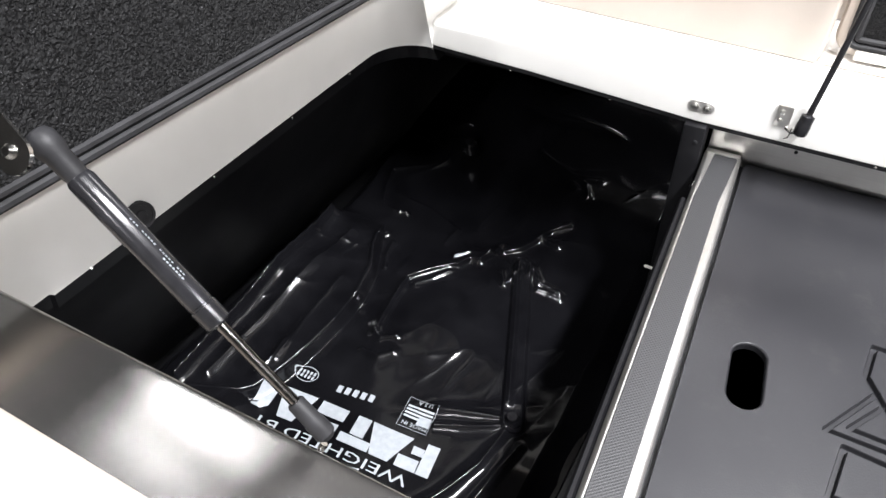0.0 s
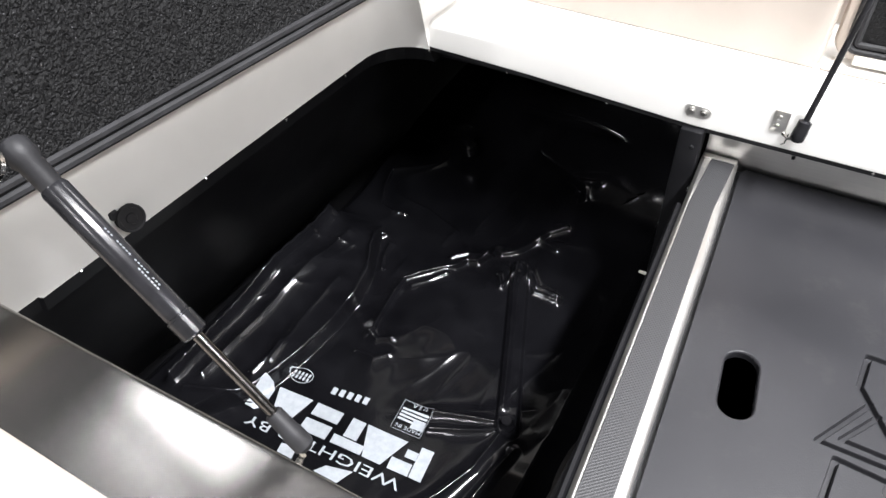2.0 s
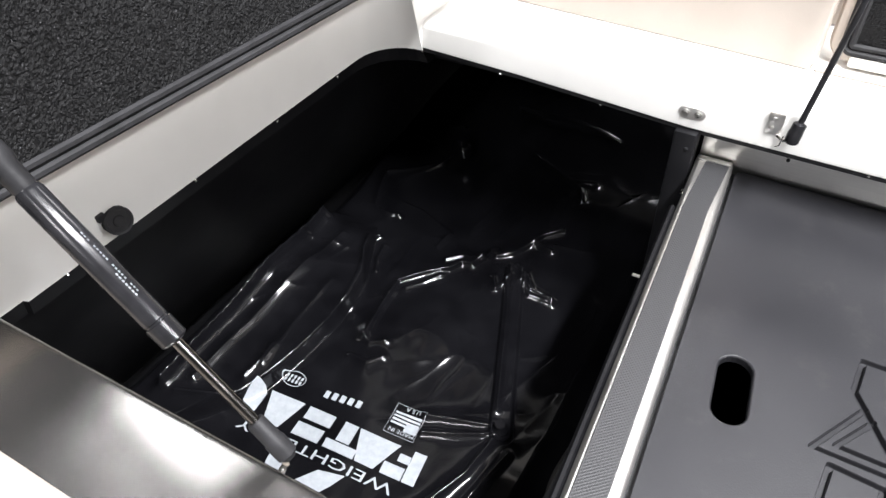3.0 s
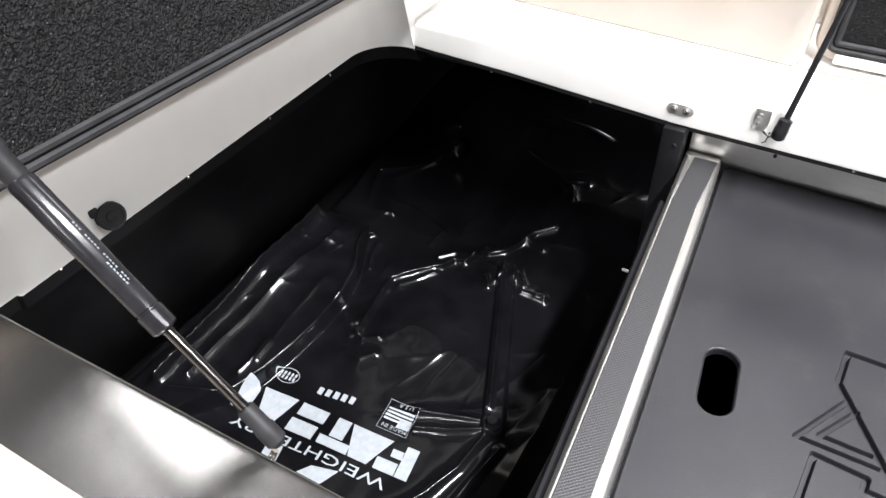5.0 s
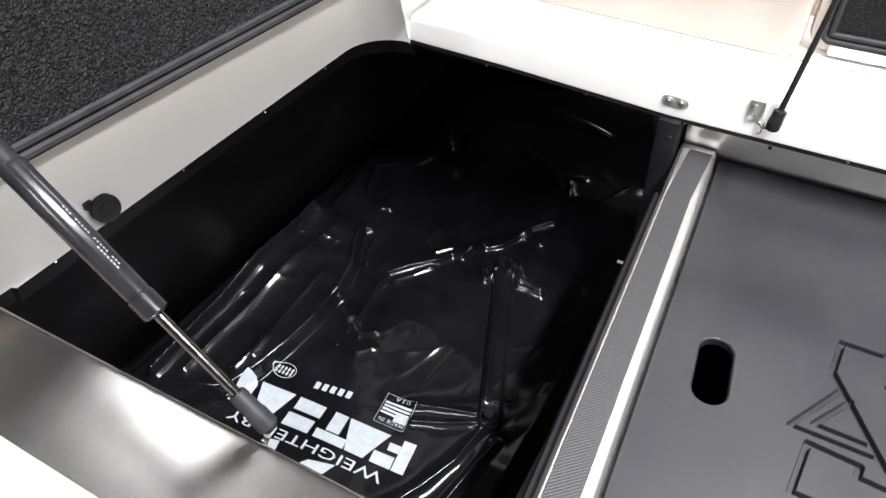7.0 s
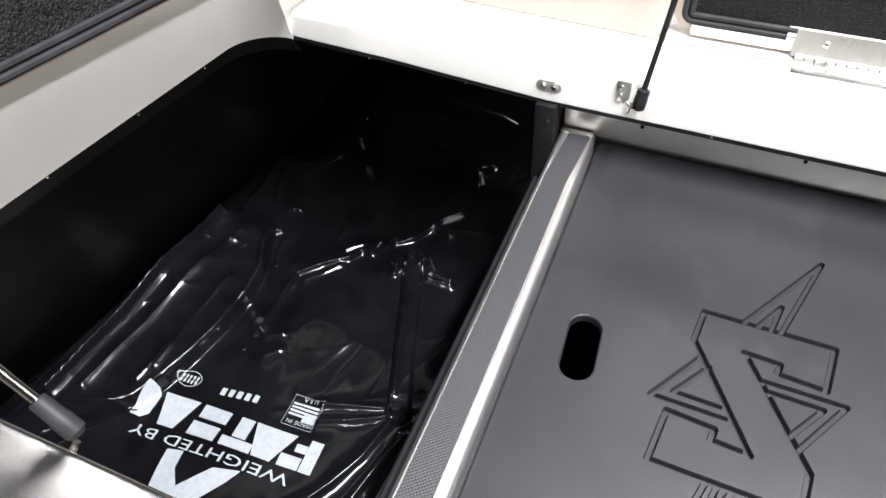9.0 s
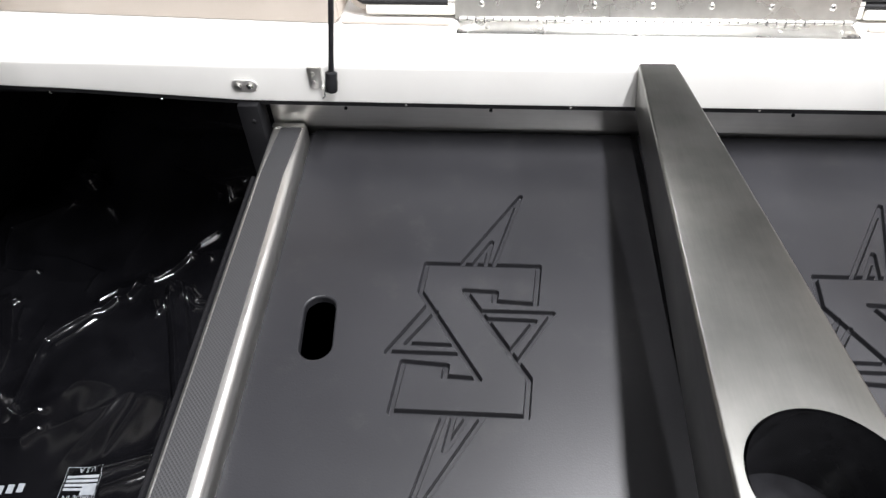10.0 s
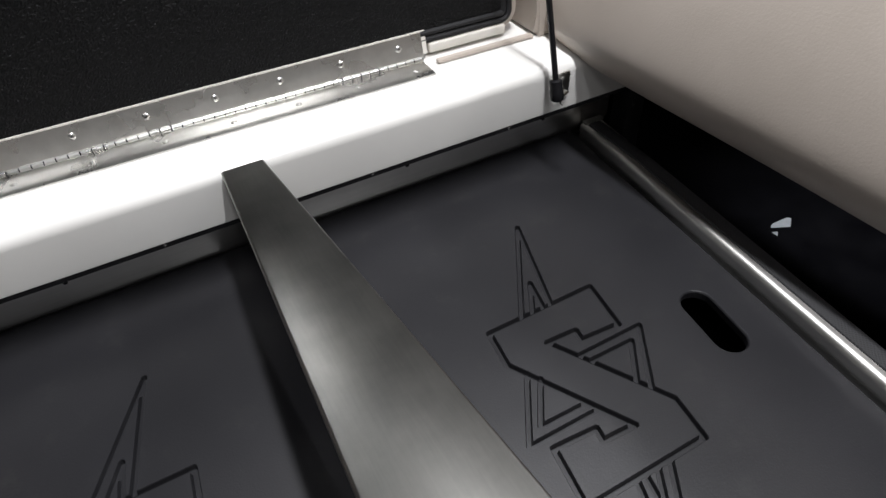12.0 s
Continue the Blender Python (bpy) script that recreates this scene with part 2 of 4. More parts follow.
# ---- white coaming on the port side, with the rounded corner ----
def coaming():
    """A swept lip: along the port side, round the corner and into the ledge."""
    path = [(-0.485, 0.2, 0.112), (-0.485, 0.44, 0.112), (-0.485, 0.445, 0.106), (-0.485, 0.8, 0.108)]
    r, cx, cy = 0.085, -0.485 + 0.085, LIP_Y - 0.085
    for k in range(9):
        a = math.pi - math.pi / 2 * k / 8
        path.append((cx + r * math.cos(a), cy + r * math.sin(a), lerp(0.109, 0.105, k / 8)))
    outs = [(-1, 0)] * 4 + [(math.cos(math.pi - math.pi / 2 * k / 8), math.sin(math.pi - math.pi / 2 * k / 8)) for k in range(9)]
    rings = []
    for (x, y, z), (ox, oy) in zip(path, outs):
        prof = [(0.03, -0.012), (0.03, 0.0), (0.0, -0.001), (-0.0005, 0.003), (-0.008, 0.04), (-0.02, 0.10), (-0.026, 0.15), (-0.02, 0.17), (0.12, 0.17), (0.12, -0.012)]
        rings.append([(x + ox * d, y + oy * d, z + h) for d, h in prof])
    ob = link_bm("trim", prism(rings), GELCOAT, None, "", 40)
    tagged(ob, "white gelcoat side coaming with a rounded inner corner", "coaming", kind="structure")
    g = prism([[(x + ox * d, y + oy * d, z + h) for d, h in ((0.016, -0.034), (0.0015, -0.0015), (0.04, -0.0015), (0.04, -0.034))] for (x, y, z), (ox, oy) in zip(path, outs)])
    tagged(link_bm("trim", g, LINER), "black rubber edge under the white coaming", "gasket", kind="structure")


coaming()

for k, (x, y, z) in enumerate(((-0.40, 1.211, 0.107), (-0.235, 1.211, 0.102), (-0.045, 1.211, 0.0925))):
    tagged(link_bm("screw", lathe((x, y, z - 0.006), (x, y - 0.0025, z - 0.006), [(0, 0.0024), (0.6, 0.0022), (1, 0.0008)], 10), CHROME), "tiny steel screw under the white ledge", "screw", "screws under the ledge")
for y in (0.50, 0.72, 0.90, 1.06):
    tagged(link_bm("screw", lathe((-0.486, y, 0.103), (-0.4835, y, 0.103), [(0, 0.0024), (0.6, 0.0022), (1, 0.0008)], 10), CHROME), "tiny steel screw under the white coaming", "screw", "screws under the coaming")


# ---- black locker liners ----
def locker(sign, name, label):
    """An open-topped tub that runs on under the ledge and out to the hull."""
    def X(x):
        return x if sign > 0 else 2 * XC - x
    bm = bmesh.new()
    ys = (0.30, 1.95)
    outer = [(-0.50, 0.085), (-0.54, -0.02), (-0.66, -0.25), (-0.80, -0.46), (-0.78, -0.5)]
    ring = outer + [(0.22, -0.5)]
    thick = 0.012
    a = [(X(x), ys[0], z) for x, z in ring]
    b = [(X(x), ys[1], z) for x, z in ring]
    prism([a, b], bm, closed=False)
    for y in ys:
        bm.faces.new([bm.verts.new((X(x), y, z)) for x, z in ring])
    bmesh.ops.solidify(bm, geom=bm.faces[:], thickness=thick)
    ob = link_bm(name, bm, LINER, None, "", 30)
    tagged(ob, label, "locker", kind="structure")
    tops = bmesh.new()
    box(min(X(-0.80), X(0.22)), max(X(-0.80), X(0.22)), 1.268, 1.95, 0.06, 0.075, bm=tops)
    tagged(link_bm("trim", tops, LINER), "black underside of the deck above the locker", "deck underside", kind="structure")


locker(1, "locker_port", "deep black moulded locker with a folded bag inside")
locker(-1, "locker_starboard", "deep black moulded locker under the beige bolster")


# ---- centre pan, back strip ----
def pan():
    p = thing("pan", "shallow stainless steel pan under the two foam mats", "pan", kind="structure")
    floor_part = link_bm("pan_floor", box(0.15, 2 * XC - 0.15, 0.05, 1.268, -0.03, -0.0125), RUBBER)
    holes = bmesh.new()
    for hx in (0.2895, 1.1795):
        box(hx - 0.04, hx + 0.04, 0.76, 0.89, -0.1, 0.05, bm=holes)
    cut(floor_part, holes)
    floor_part.parent = p
    part("bilge", box(0.13, 2 * XC - 0.13, 0.05, 1.30, -0.36, -0.34), LINER, p, "black bilge under the pan")
    # unseen wall added to keep room light out of the hand slots
    part("bilge_light_stop", box(0.13, 2 * XC - 0.13, 1.276, 1.286, -0.36, 0.081), LINER, p)
    part("bilge_front", box(0.13, 2 * XC - 0.13, 0.04, 0.05, -0.36, -0.012), LINER, p)
    bm = bmesh.new()
    prism([[(x, y, z) for y, z in ((1.262, -0.012), (1.256, 0.004), (1.245, 0.012), (1.238, 0.024), (1.2365, 0.083), (1.240, 0.083), (1.242, 0.026), (1.249, 0.016), (1.262, 0.006), (1.272, -0.012))] for x in (0.125, 0.4, XC, 1.07, 2 * XC - 0.125)], bm)
    part("back_strip", bm, PAN, p, "bent stainless strip with small drilled holes")
    # black discs on the strip stand in for the shade inside drilled holes
    for i, x in enumerate((0.254, 0.495, 0.969, 1.21)):
        part("hole_shade_disc", lathe((x, 1.2385, 0.0575), (x, 1.2355, 0.0575), [(0, 0), (0, 0.003), (1, 0.003), (1, 0)], 12), LINER, p)
    for x in (0.36, 0.62, 0.905, 1.13):
        part("screw", lathe((x, 1.214, 0.0815), (x, 1.2105, 0.0805), [(0, 0.0028), (0.7, 0.0026), (1, 0.001)], 10), CHROME, p)


pan()


# ---- rails between pan and lockers ----
def rail(sign):
    def X(x):
        return x if sign > 0 else 2 * XC - x
    side = "port" if sign > 0 else "starboard"
    r = thing("rail", "stainless rail with a dotted grey grip strip beside the locker", "rail", "rails of the pan")
    slim = 0 if sign > 0 else 0.018
    steel, grip, rub = bmesh.new(), bmesh.new(), bmesh.new()
    rings, grings, rrings = [], [], []
    for y in (1.236, 1.1, 0.9, 0.7, 0.5, 0.1):
        o, i = rail_out(y) + slim, rail_in(y)
        prof = [(o, -0.03), (o, 0.017), (o + 0.002, 0.0215), (o + 0.006, 0.0245), (i - 0.012, 0.025)]
        for k in range(7):
            a = math.pi / 2 * (1 - k / 6)
            prof.append((i - 0.009 + 0.009 * math.cos(a), 0.016 + 0.009 * math.sin(a)))
        prof += [(i, -0.012), (i - 0.006, -0.012), (i - 0.006, -0.03)]
        rings.append([(X(x), y, z) for x, z in prof])
        if y < 1.22:
            grings.append([(X(x), y, z) for x, z in ((o + (0.008 if sign > 0 else 0.003), 0.0247), (o + (0.009 if sign > 0 else 0.004), 0.0267), (i - 0.0150, 0.0271), (i - 0.0140, 0.0248))])
        if y < 1.12:
            c = o - 0.006
            rrings.append([(X(c + 0.0065 * math.cos(2 * math.pi * k / 10)), y, 0.005 + 0.013 * math.sin(2 * math.pi * k / 10)) for k in range(10)])
    grings.insert(0, [(x + sign * -0.0006, 1.222, z) for x, y, z in grings[0]])
    part("lip", prism(rings, steel), EDGE, r, "folded stainless steel with a rounded bright edge")
    part("grip_strip", prism(grings, grip), GRIP, r, "grey dotted anti-slip strip")
    if sign > 0:
        part("edge_trim", prism(rrings, rub), LINER, r, "rounded black rubber edging")
    part("end_cap", box(min(X(rail_out(1.236) + slim), X(rail_in(1.236))) + 0.002, max(X(rail_out(1.236) + slim), X(rail_in(1.236))) - 0.002, 1.224, 1.2355, 0.0245, 0.0275, 0.001), PAN, r)
    # bulkhead under the rail
    bm = prism([[(X(rail_out(y) + slim + 0.002), y, -0.5), (X(rail_out(y) + slim + 0.002), y, -0.004), (X(rail_out(y) + slim + 0.012), y, -0.004), (X(rail_out(y) + slim + 0.012), y, -0.5)] for y in (1.95, 1.2, 0.7, 0.3)])
    tagged(link_bm("bulkhead", bm, LINER, None, "", 30), "black bulkhead beneath the steel rail", "bulkhead", kind="structure")
    post = box(min(X(0.084), X(0.1195)), max(X(0.084), X(0.1195)), 1.198, 1.236, -0.5, 0.083, 0.003)
    tagged(link_bm("post", post, LINER, None, "", 30), "black moulded post at the end of the rail", "post", kind="structure")
    tagged(link_bm("screw", lathe((X(0.108), 1.1985, 0.055), (X(0.108), 1.196, 0.055), [(0, 0.0035), (0.6, 0.0035), (1, 0.0015)], 12), RUBBER), "small black screw in the post", "screw")
    return r


rail(1)
rail(-1)

# ---- foam mats with routed emblem ----
HALF = [(-0.068, 0.1165), (0.0858, 0.1185), (0.0802, 0.0498), (0.027, 0.0525), (0.0285, 0.068), (-0.0125, 0.0695), (0.0715, -0.065)]
FINS = [[(-0.019, 0.1195), (0.0605, 0.265), (0.025, 0.121)], [(-0.0025, 0.1195), (0.02, 0.163), (0.0135, 0.1205)],
        [(-0.057, 0.044), (-0.102, -0.036), (-0.011, -0.035)], [(-0.047, 0.030), (-0.079, -0.022), (-0.019, -0.022)]]


def groove(bm, a, b, width=0.0076, depth=0.0078):
    """A routed channel with sloping sides and rounded ends."""
    a, b = Vector((*a, 0)), Vector((*b, 0))
    d = (b - a).normalized()
    s = Vector((-d.y, d.x, 0))
    def ring(w, z):
        pts = []
        for k in range(7):
            t = -math.pi / 2 + math.pi * k / 6
            pts.append(b + (d * math.cos(t) + s * math.sin(t)) * w)
        for k in range(7):
            t = math.pi / 2 + math.pi * k / 6
            pts.append(a + (d * math.cos(t) + s * math.sin(t)) * w)
        return [(p.x, p.y, z) for p in pts]
    prism([ring(width * 0.36, -depth), ring(width * 0.46, -depth * 0.8), ring(width * 0.5, -0.0012), ring(width * 0.64, 0.0006), ring(width * 0.62, 0.004)], bm)


def foam_mat(sign):
    def X(x):
        return x if sign > 0 else 2 * XC - x
    inner = 0.006
    bm = bmesh.new()
    outline = []
    for y in (0.1, 0.4, 0.8, 1.245):
        outline.append((X(rail_in(y) + 0.0065), y))
    outline += [(X(rail_in(1.25) + 0.012), 1.2565), (X(XC - inner), 1.2565), (X(XC - inner), 0.1)]
    prism([[(x, y, -0.012) for x, y in outline], [(x, y, 0.0) for x, y in outline]], bm)
    ob = link_bm("foam_mat", bm, FOAM)
    cx, cy, lean = (0.4855, 0.824, 0.0) if sign > 0 else (0.993, 0.8255, 0.06)
    cb = bmesh.new()
    poly = HALF + [(-x, -y) for x, y in HALF]
    def put(p, k=1):
        return cx + k * (p[0] + lean * p[1]), cy + k * p[1]
    for p, q in zip(poly, poly[1:] + poly[:1]):
        groove(cb, put(p), put(q))
    for fin in FINS:
        for s in (1, -1):
            for p, q in zip(fin, fin[1:]):
                groove(cb, put(p, s), put(q, s), 0.0066, 0.007)
    sx, sy, tilt = (0.2895 if sign > 0 else 1.1795), 0.822, sign * radians(7)
    rings = []
    for w, z in ((0.0205, -0.03), (0.0205, -0.0025), (0.0215, -0.0008), (0.0235, 0.0006), (0.0235, 0.01)):
        ring = []
        for end in (1, -1):
            for k in range(11):
                t = math.pi * k / 10 + (0 if end > 0 else math.pi)
                u, v = w * math.cos(t), end * 0.0305 + w * math.sin(t)
                ring.append((sx + u * math.cos(tilt) - v * math.sin(tilt), sy + u * math.sin(tilt) + v * math.cos(tilt), z))
        rings.append(ring)
    prism(rings, cb)
    cut(ob, cb)
    tagged(ob, "dark grey foam mat with routed emblem and hand slot", "mat", "foam mats")
    return ob


foam_mat(1)
foam_mat(-1)


# ---- tapered steel beam down the middle ----
def beam():
    b = thing("beam", "tapered brushed stainless beam with a round cup hole", "beam")
    def at(y):
        t = (1.217 - y) / 0.667
        return 0.739 + 0.0125 * t, 0.027 + 0.039 * t, 0.157 + 0.048 * t
    rings = []
    for y in (1.2135, 1.0, 0.8, 0.6, 0.36):
        c, w, z = at(y)
        h = lerp(0.072, 0.11, (1.2135 - y) / 0.85)
        prof = [(c - w + 0.006, z - h)]
        for sgn in (-1, 1):
            for k in range(4):
                a = math.pi / 2 * k / 3
                u, v = 0.0035 * (1 - math.sin(a)), 0.0035 * (1 - math.cos(a))
                if sgn < 0:
                    prof.append((c - w + v, z - u))
                else:
                    prof.append((c + w - u, z - v))
        prof.append((c + w - 0.006, z - h))
        rings.append([(x, y, zz) for x, zz in prof])
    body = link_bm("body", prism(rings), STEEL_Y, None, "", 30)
    c, w, z = at(0.547)
    cut(body, lathe((c + 0.004, 0.547, z - 0.2), (c + 0.004, 0.547, z + 0.1), [(0, 0.060), (1, 0.060)], 64))
    for p in body.data.polygons:
        p.use_smooth = True
    body.data.set_sharp_from_angle(angle=radians(30))
    body.parent = b
    cup = bmesh.new()
    prism([[(c + 0.004 + r * math.cos(2 * math.pi * k / 48), 0.547 + r * math.sin(2 * math.pi * k / 48), z + dz) for k in range(48)] for r, dz in
           ((0.0598, -0.003), (0.0598, -0.105), (0.001, -0.105), (0.001, -0.101), (0.056, -0.101), (0.0575, -0.003))], cup, caps=False)
    part("cup_liner", cup, PAINT, b, "black cup liner")


beam()


# ---- piano hinge, upper hatch and beige back ----
def hinge():
    h = thing("piano_hinge", "long polished piano hinge screwed to the white ledge", "hinge")
    h.matrix_world = Matrix.Translation((0.44, 1.345, 0)) @ Matrix.Rotation(radians(-1.1), 4, "Z") @ Matrix.Translation((-0.44, -1.345, 0))
    x0, x1, py, pz = 0.437, 1.050, 1.3435, 0.1632
    part("lower_leaf", box(x0, x1, 1.297, py, 0.1592, 0.1612, 0.0005), SATIN, h)
    bm = prism([[(x, y, z) for y, z in ((py + 0.002, 0.1625), (py + 0.004, 0.1625), (py + 0.0125, 0.200), (py + 0.0105, 0.200))] for x in (x0 - 0.006, x1 + 0.004)])
    part("upper_leaf", bm, SATIN, h)
    part("backing_strip", prism([[(x, y, z) for y, z in ((py + 0.0055, 0.168), (py + 0.011, 0.168), (py + 0.0165, 0.2015), (py + 0.0128, 0.2015))] for x in (x0 - 0.018, x1 + 0.012)]), WHITE_VINYL, h, "white backing strip")
    n = 43
    w = (x1 - x0) / n
    for k in range(n):
        part("knuckle", lathe((x0 + k * w + 0.0009, py, pz), (x0 + (k + 1) * w - 0.0009, py, pz), [(0, 0.0018), (0, 0.0042 - 0.0004 * (k % 2)), (1, 0.0042 - 0.0004 * (k % 2)), (1, 0.0018)], 12), SATIN, h)
    # steel pin coloured black to stand in for shade between knuckles
    part("gap_shade_pin", lathe((x0 - 0.001, py, pz), (x1 + 0.001, py, pz), [(0, 0.0028), (1, 0.0028)], 8), RUBBER, h)
    for k in range(7):
        x = 0.474 + 0.0903 * k
        a, d = Vector((x, py + 0.0078, 0.1848)), Vector((0, -0.977, 0.214))
        # black bars on the head stand in for the shade of a cross recess
        for cx, cz in ((0.0026, 0.0005), (0.0005, 0.0026)):
            c = a + d * 0.0024
            rec = box(-cx, cx, -0.0005, 0.0005, -cz, cz)
            rec.transform(Matrix.Translation(c) @ Matrix.Rotation(radians(12.4), 4, "X") @ Matrix.Rotation(radians(30 * k), 4, "Y"))
            part("recess_shade", rec, RUBBER, h)
        part("screw", lathe(a - d * 0.001, a + d * 0.0022, [(0, 0.0052), (0.5, 0.005), (0.75, 0.0042), (1, 0.0030)], 14), SATIN, h)
        part("screw", lathe((x + 0.012, 1.318, 0.1608), (x + 0.012, 1.318, 0.1632), [(0, 0.0046), (0.5, 0.0042), (1, 0.002)], 12), SATIN, h)


hinge()


def rounded_rect(w, h, r, seg=6, grow=0.0):
    pts = []
    for cx, cy, a0 in ((w - r, h - r, 0), (r, h - r, 90), (r, r, 180), (w - r, r, 270)):
        for k in range(seg + 1):
            a = radians(a0 + 90 * k / seg)
            pts.append((cx + (r + grow) * math.cos(a), cy + (r + grow) * math.sin(a)))
    return pts


def part_pile(parent, w, h, inset, step, rise):
    """Short looped pile: an uneven sheet of tufts over the carpet backing."""
    rng = np.random.default_rng(7)
    nx, ny = int((w - 2 * inset) / step), int((h - 2 * inset) / step)
    gx, gy = np.meshgrid(inset + step * np.arange(nx + 1), inset + step * np.arange(ny + 1))
    gx = gx + rng.uniform(-0.4, 0.4, gx.shape) * step
    gy = gy + rng.uniform(-0.4, 0.4, gx.shape) * step
    gz = 0.0046 + rise * rng.random(gx.shape) ** 1.3
    r = 0.035 - inset + 0.006
    k = (np.arange(ny)[:, None] * (nx + 1) + np.arange(nx)[None, :])
    mx, my = gx[:-1, :-1], gy[:-1, :-1]
    ox = np.maximum(np.maximum(inset + r - mx, mx - (w - inset - r)), 0)
    oy = np.maximum(np.maximum(inset + r - my, my - (h - inset - r)), 0)
    k = k[np.hypot(ox, oy) < r]
    faces = np.stack([k, k + 1, k + nx + 2, k + nx + 1], 1).tolist()
    me = bpy.data.meshes.new("pile")
    me.from_pydata(np.stack([gx.ravel(), gy.ravel(), gz.ravel()], 1).tolist(), [], faces)
    me.materials.append(CARPET)
    ob = new("nap", me)
    ob.parent = parent
    tagged(ob, kind="stuff")


def hatch(name, label, w, h, m, piping_inset, border, thick, category, pile):
    """An upholstered lid: cushion body, carpeted underside, piping round the carpet. Lies in its own x-y plane, underside at +z."""
    top = thing(name, label, category)
    top.matrix_world = m
    body = []
    for grow, z in ((-0.02, -thick), (-0.006, -thick + 0.006), (0.0, -thick * 0.6), (0.0, -0.012), (-0.004, -0.003), (-0.012, 0.0)):
        body.append([(x, y, z) for x, y in rounded_rect(w, h, 0.035, 6, grow)])
    part("cushion", prism(body), VINYL, top, "beige vinyl cushion body")
    c = [[(x, y, z) for x, y in rounded_rect(w, h, 0.035, 6, -border)] for z in (-0.001, 0.0045)]
    carpet_base = part("carpet", prism(c), CARPET, top, "black carpet lining")
    part_pile(carpet_base, w, h, border + 0.003, *pile)
    for off in (0.0, 0.0105):
        ring = [Vector((x, y, 0.004)) for x, y in rounded_rect(w, h, 0.035, 6, -border + piping_inset - off)]
        part("piping", tube(ring + ring[:1], 0.0052, 8, caps=False), RUBBER, top, "black piping")
    return top


lid = hatch("seat_hatch", "raised beige seat hatch with black carpeted underside", 0.985, 0.36,
            Matrix.Translation((0.246, 1.364, 0.164)) @ Matrix.Rotation(radians(-1.1), 4, "Z") @ Matrix.Rotation(radians(86), 4, "X"), 0.003, 0.024, 0.022, "hatch", (0.0018, 0.0012))
for x0, x1 in ((0.035, 0.185), (0.82, 0.955)):
    part("edge_fold", box(x0, x1, 0.0, 0.016, -0.004, 0.010, 0.004, 3), WHITE_VINYL, lid, "folded white vinyl edge")


def back_wall():
    """Upholstered panels whose foot runs slightly askew along the ledge."""
    def foot(x):
        return 1.345 - 0.068 * x if x < 0.3 else 1.3246 - 0.022 * (x - 0.3)
    for name, x0, x1, top in (("wall_back_port", -0.9, 0.24, 0.50), ("wall_back_starboard", 1.236, 2.1, 0.50), ("baseboard_port", 0.243, 0.424, 0.1655), ("baseboard_starboard", 1.066, 1.233, 0.1655)):
        low = top < 0.2
        rings = []
        for x in (x0, x1):
            y = foot(x) + 0.002
            prof = [(y, 0.1605), (y, 0.163), (y + 0.002, top), (y + 0.009, top), (y + 0.009, 0.1605)] if low else [(y, 0.1605), (y - 0.001, 0.20), (y + 0.014, 0.36), (y + 0.04, 0.50), (y + 0.11, 0.50), (y + 0.11, 0.1605)]
            rings.append([(x, yy, z) for yy, z in prof])
        bm = prism(rings)
        bmesh.ops.bevel(bm, geom=[e for e in bm.edges if abs(e.verts[0].co.x - e.verts[1].co.x) < 1e-6], offset=0.001 if low else 0.006, segments=3, affect="EDGES")
        tagged(link_bm(name, bm, VINYL, None, "", 40), "beige vinyl upholstered back panel above the ledge", "panel", kind="structure")
    tagged(link_bm("wall_back", box(-0.9, 2.1, 1.502, 1.53, 0.162, 0.5), VINYL), "beige panel behind the raised hatch", "panel", kind="structure")


back_wall()


# ---- stay rods with their brackets ----
def stay(base, way, bracket_x, length, label):
    s = thing("stay_rod", label, "stay rod", "stays of the seat hatch")
    base, way = Vector(base), Vector(way).normalized()
    part("socket", lathe(base - way * 0.016, base + way * 0.018, [(0, 0.006), (0.06, 0.0092), (0.12, 0.0102), (0.5, 0.0102), (0.62, 0.0095), (0.93, 0.0095), (1, 0.005)], 20), PAINT, s, "black ball socket")
    part("rod", lathe(base + way * 0.012, base + way * length, [(0, 0.0044), (1, 0.0044)], 14), PAINT, s, "thin black rod")
    bx = bracket_x
    y = 1.2125
    part("bracket", box(bx - 0.0108, bx + 0.0108, y - 0.0035, y + 0.0015, 0.111, 0.146, 0.0008), SATIN, s, "small steel bracket")
    for z in (0.121, 0.136):
        part("screw", lathe((bx - 0.003, y - 0.0033, z), (bx - 0.003, y - 0.0062, z), [(0, 0.0042), (0.6, 0.004), (1, 0.0015)], 12), SATIN, s)
    part("ball_stud", tube([(bx + 0.008, y - 0.004, 0.112), (lerp(bx, base.x, 0.6), y - 0.012, 0.111), tuple(base - way * 0.006)], 0.0026, 8), CHROME, s)
    part("clip", tube([(lerp(bx, base.x, 0.55), y - 0.014, 0.120), (lerp(bx, base.x, 0.5), y - 0.016, 0.104), (lerp(bx, base.x, 0.35), y - 0.015, 0.100)], 0.0011, 6), CHROME, s)


stay((0.250, 1.193, 0.131), (0.11, 0.19, 0.975), 0.220, 0.42, "black gas stay rod beside the steel bracket")
stay((1.199, 1.193, 0.131), (-0.05, 0.19, 0.975), 1.224, 0.42, "black gas stay rod near the beige bolster")


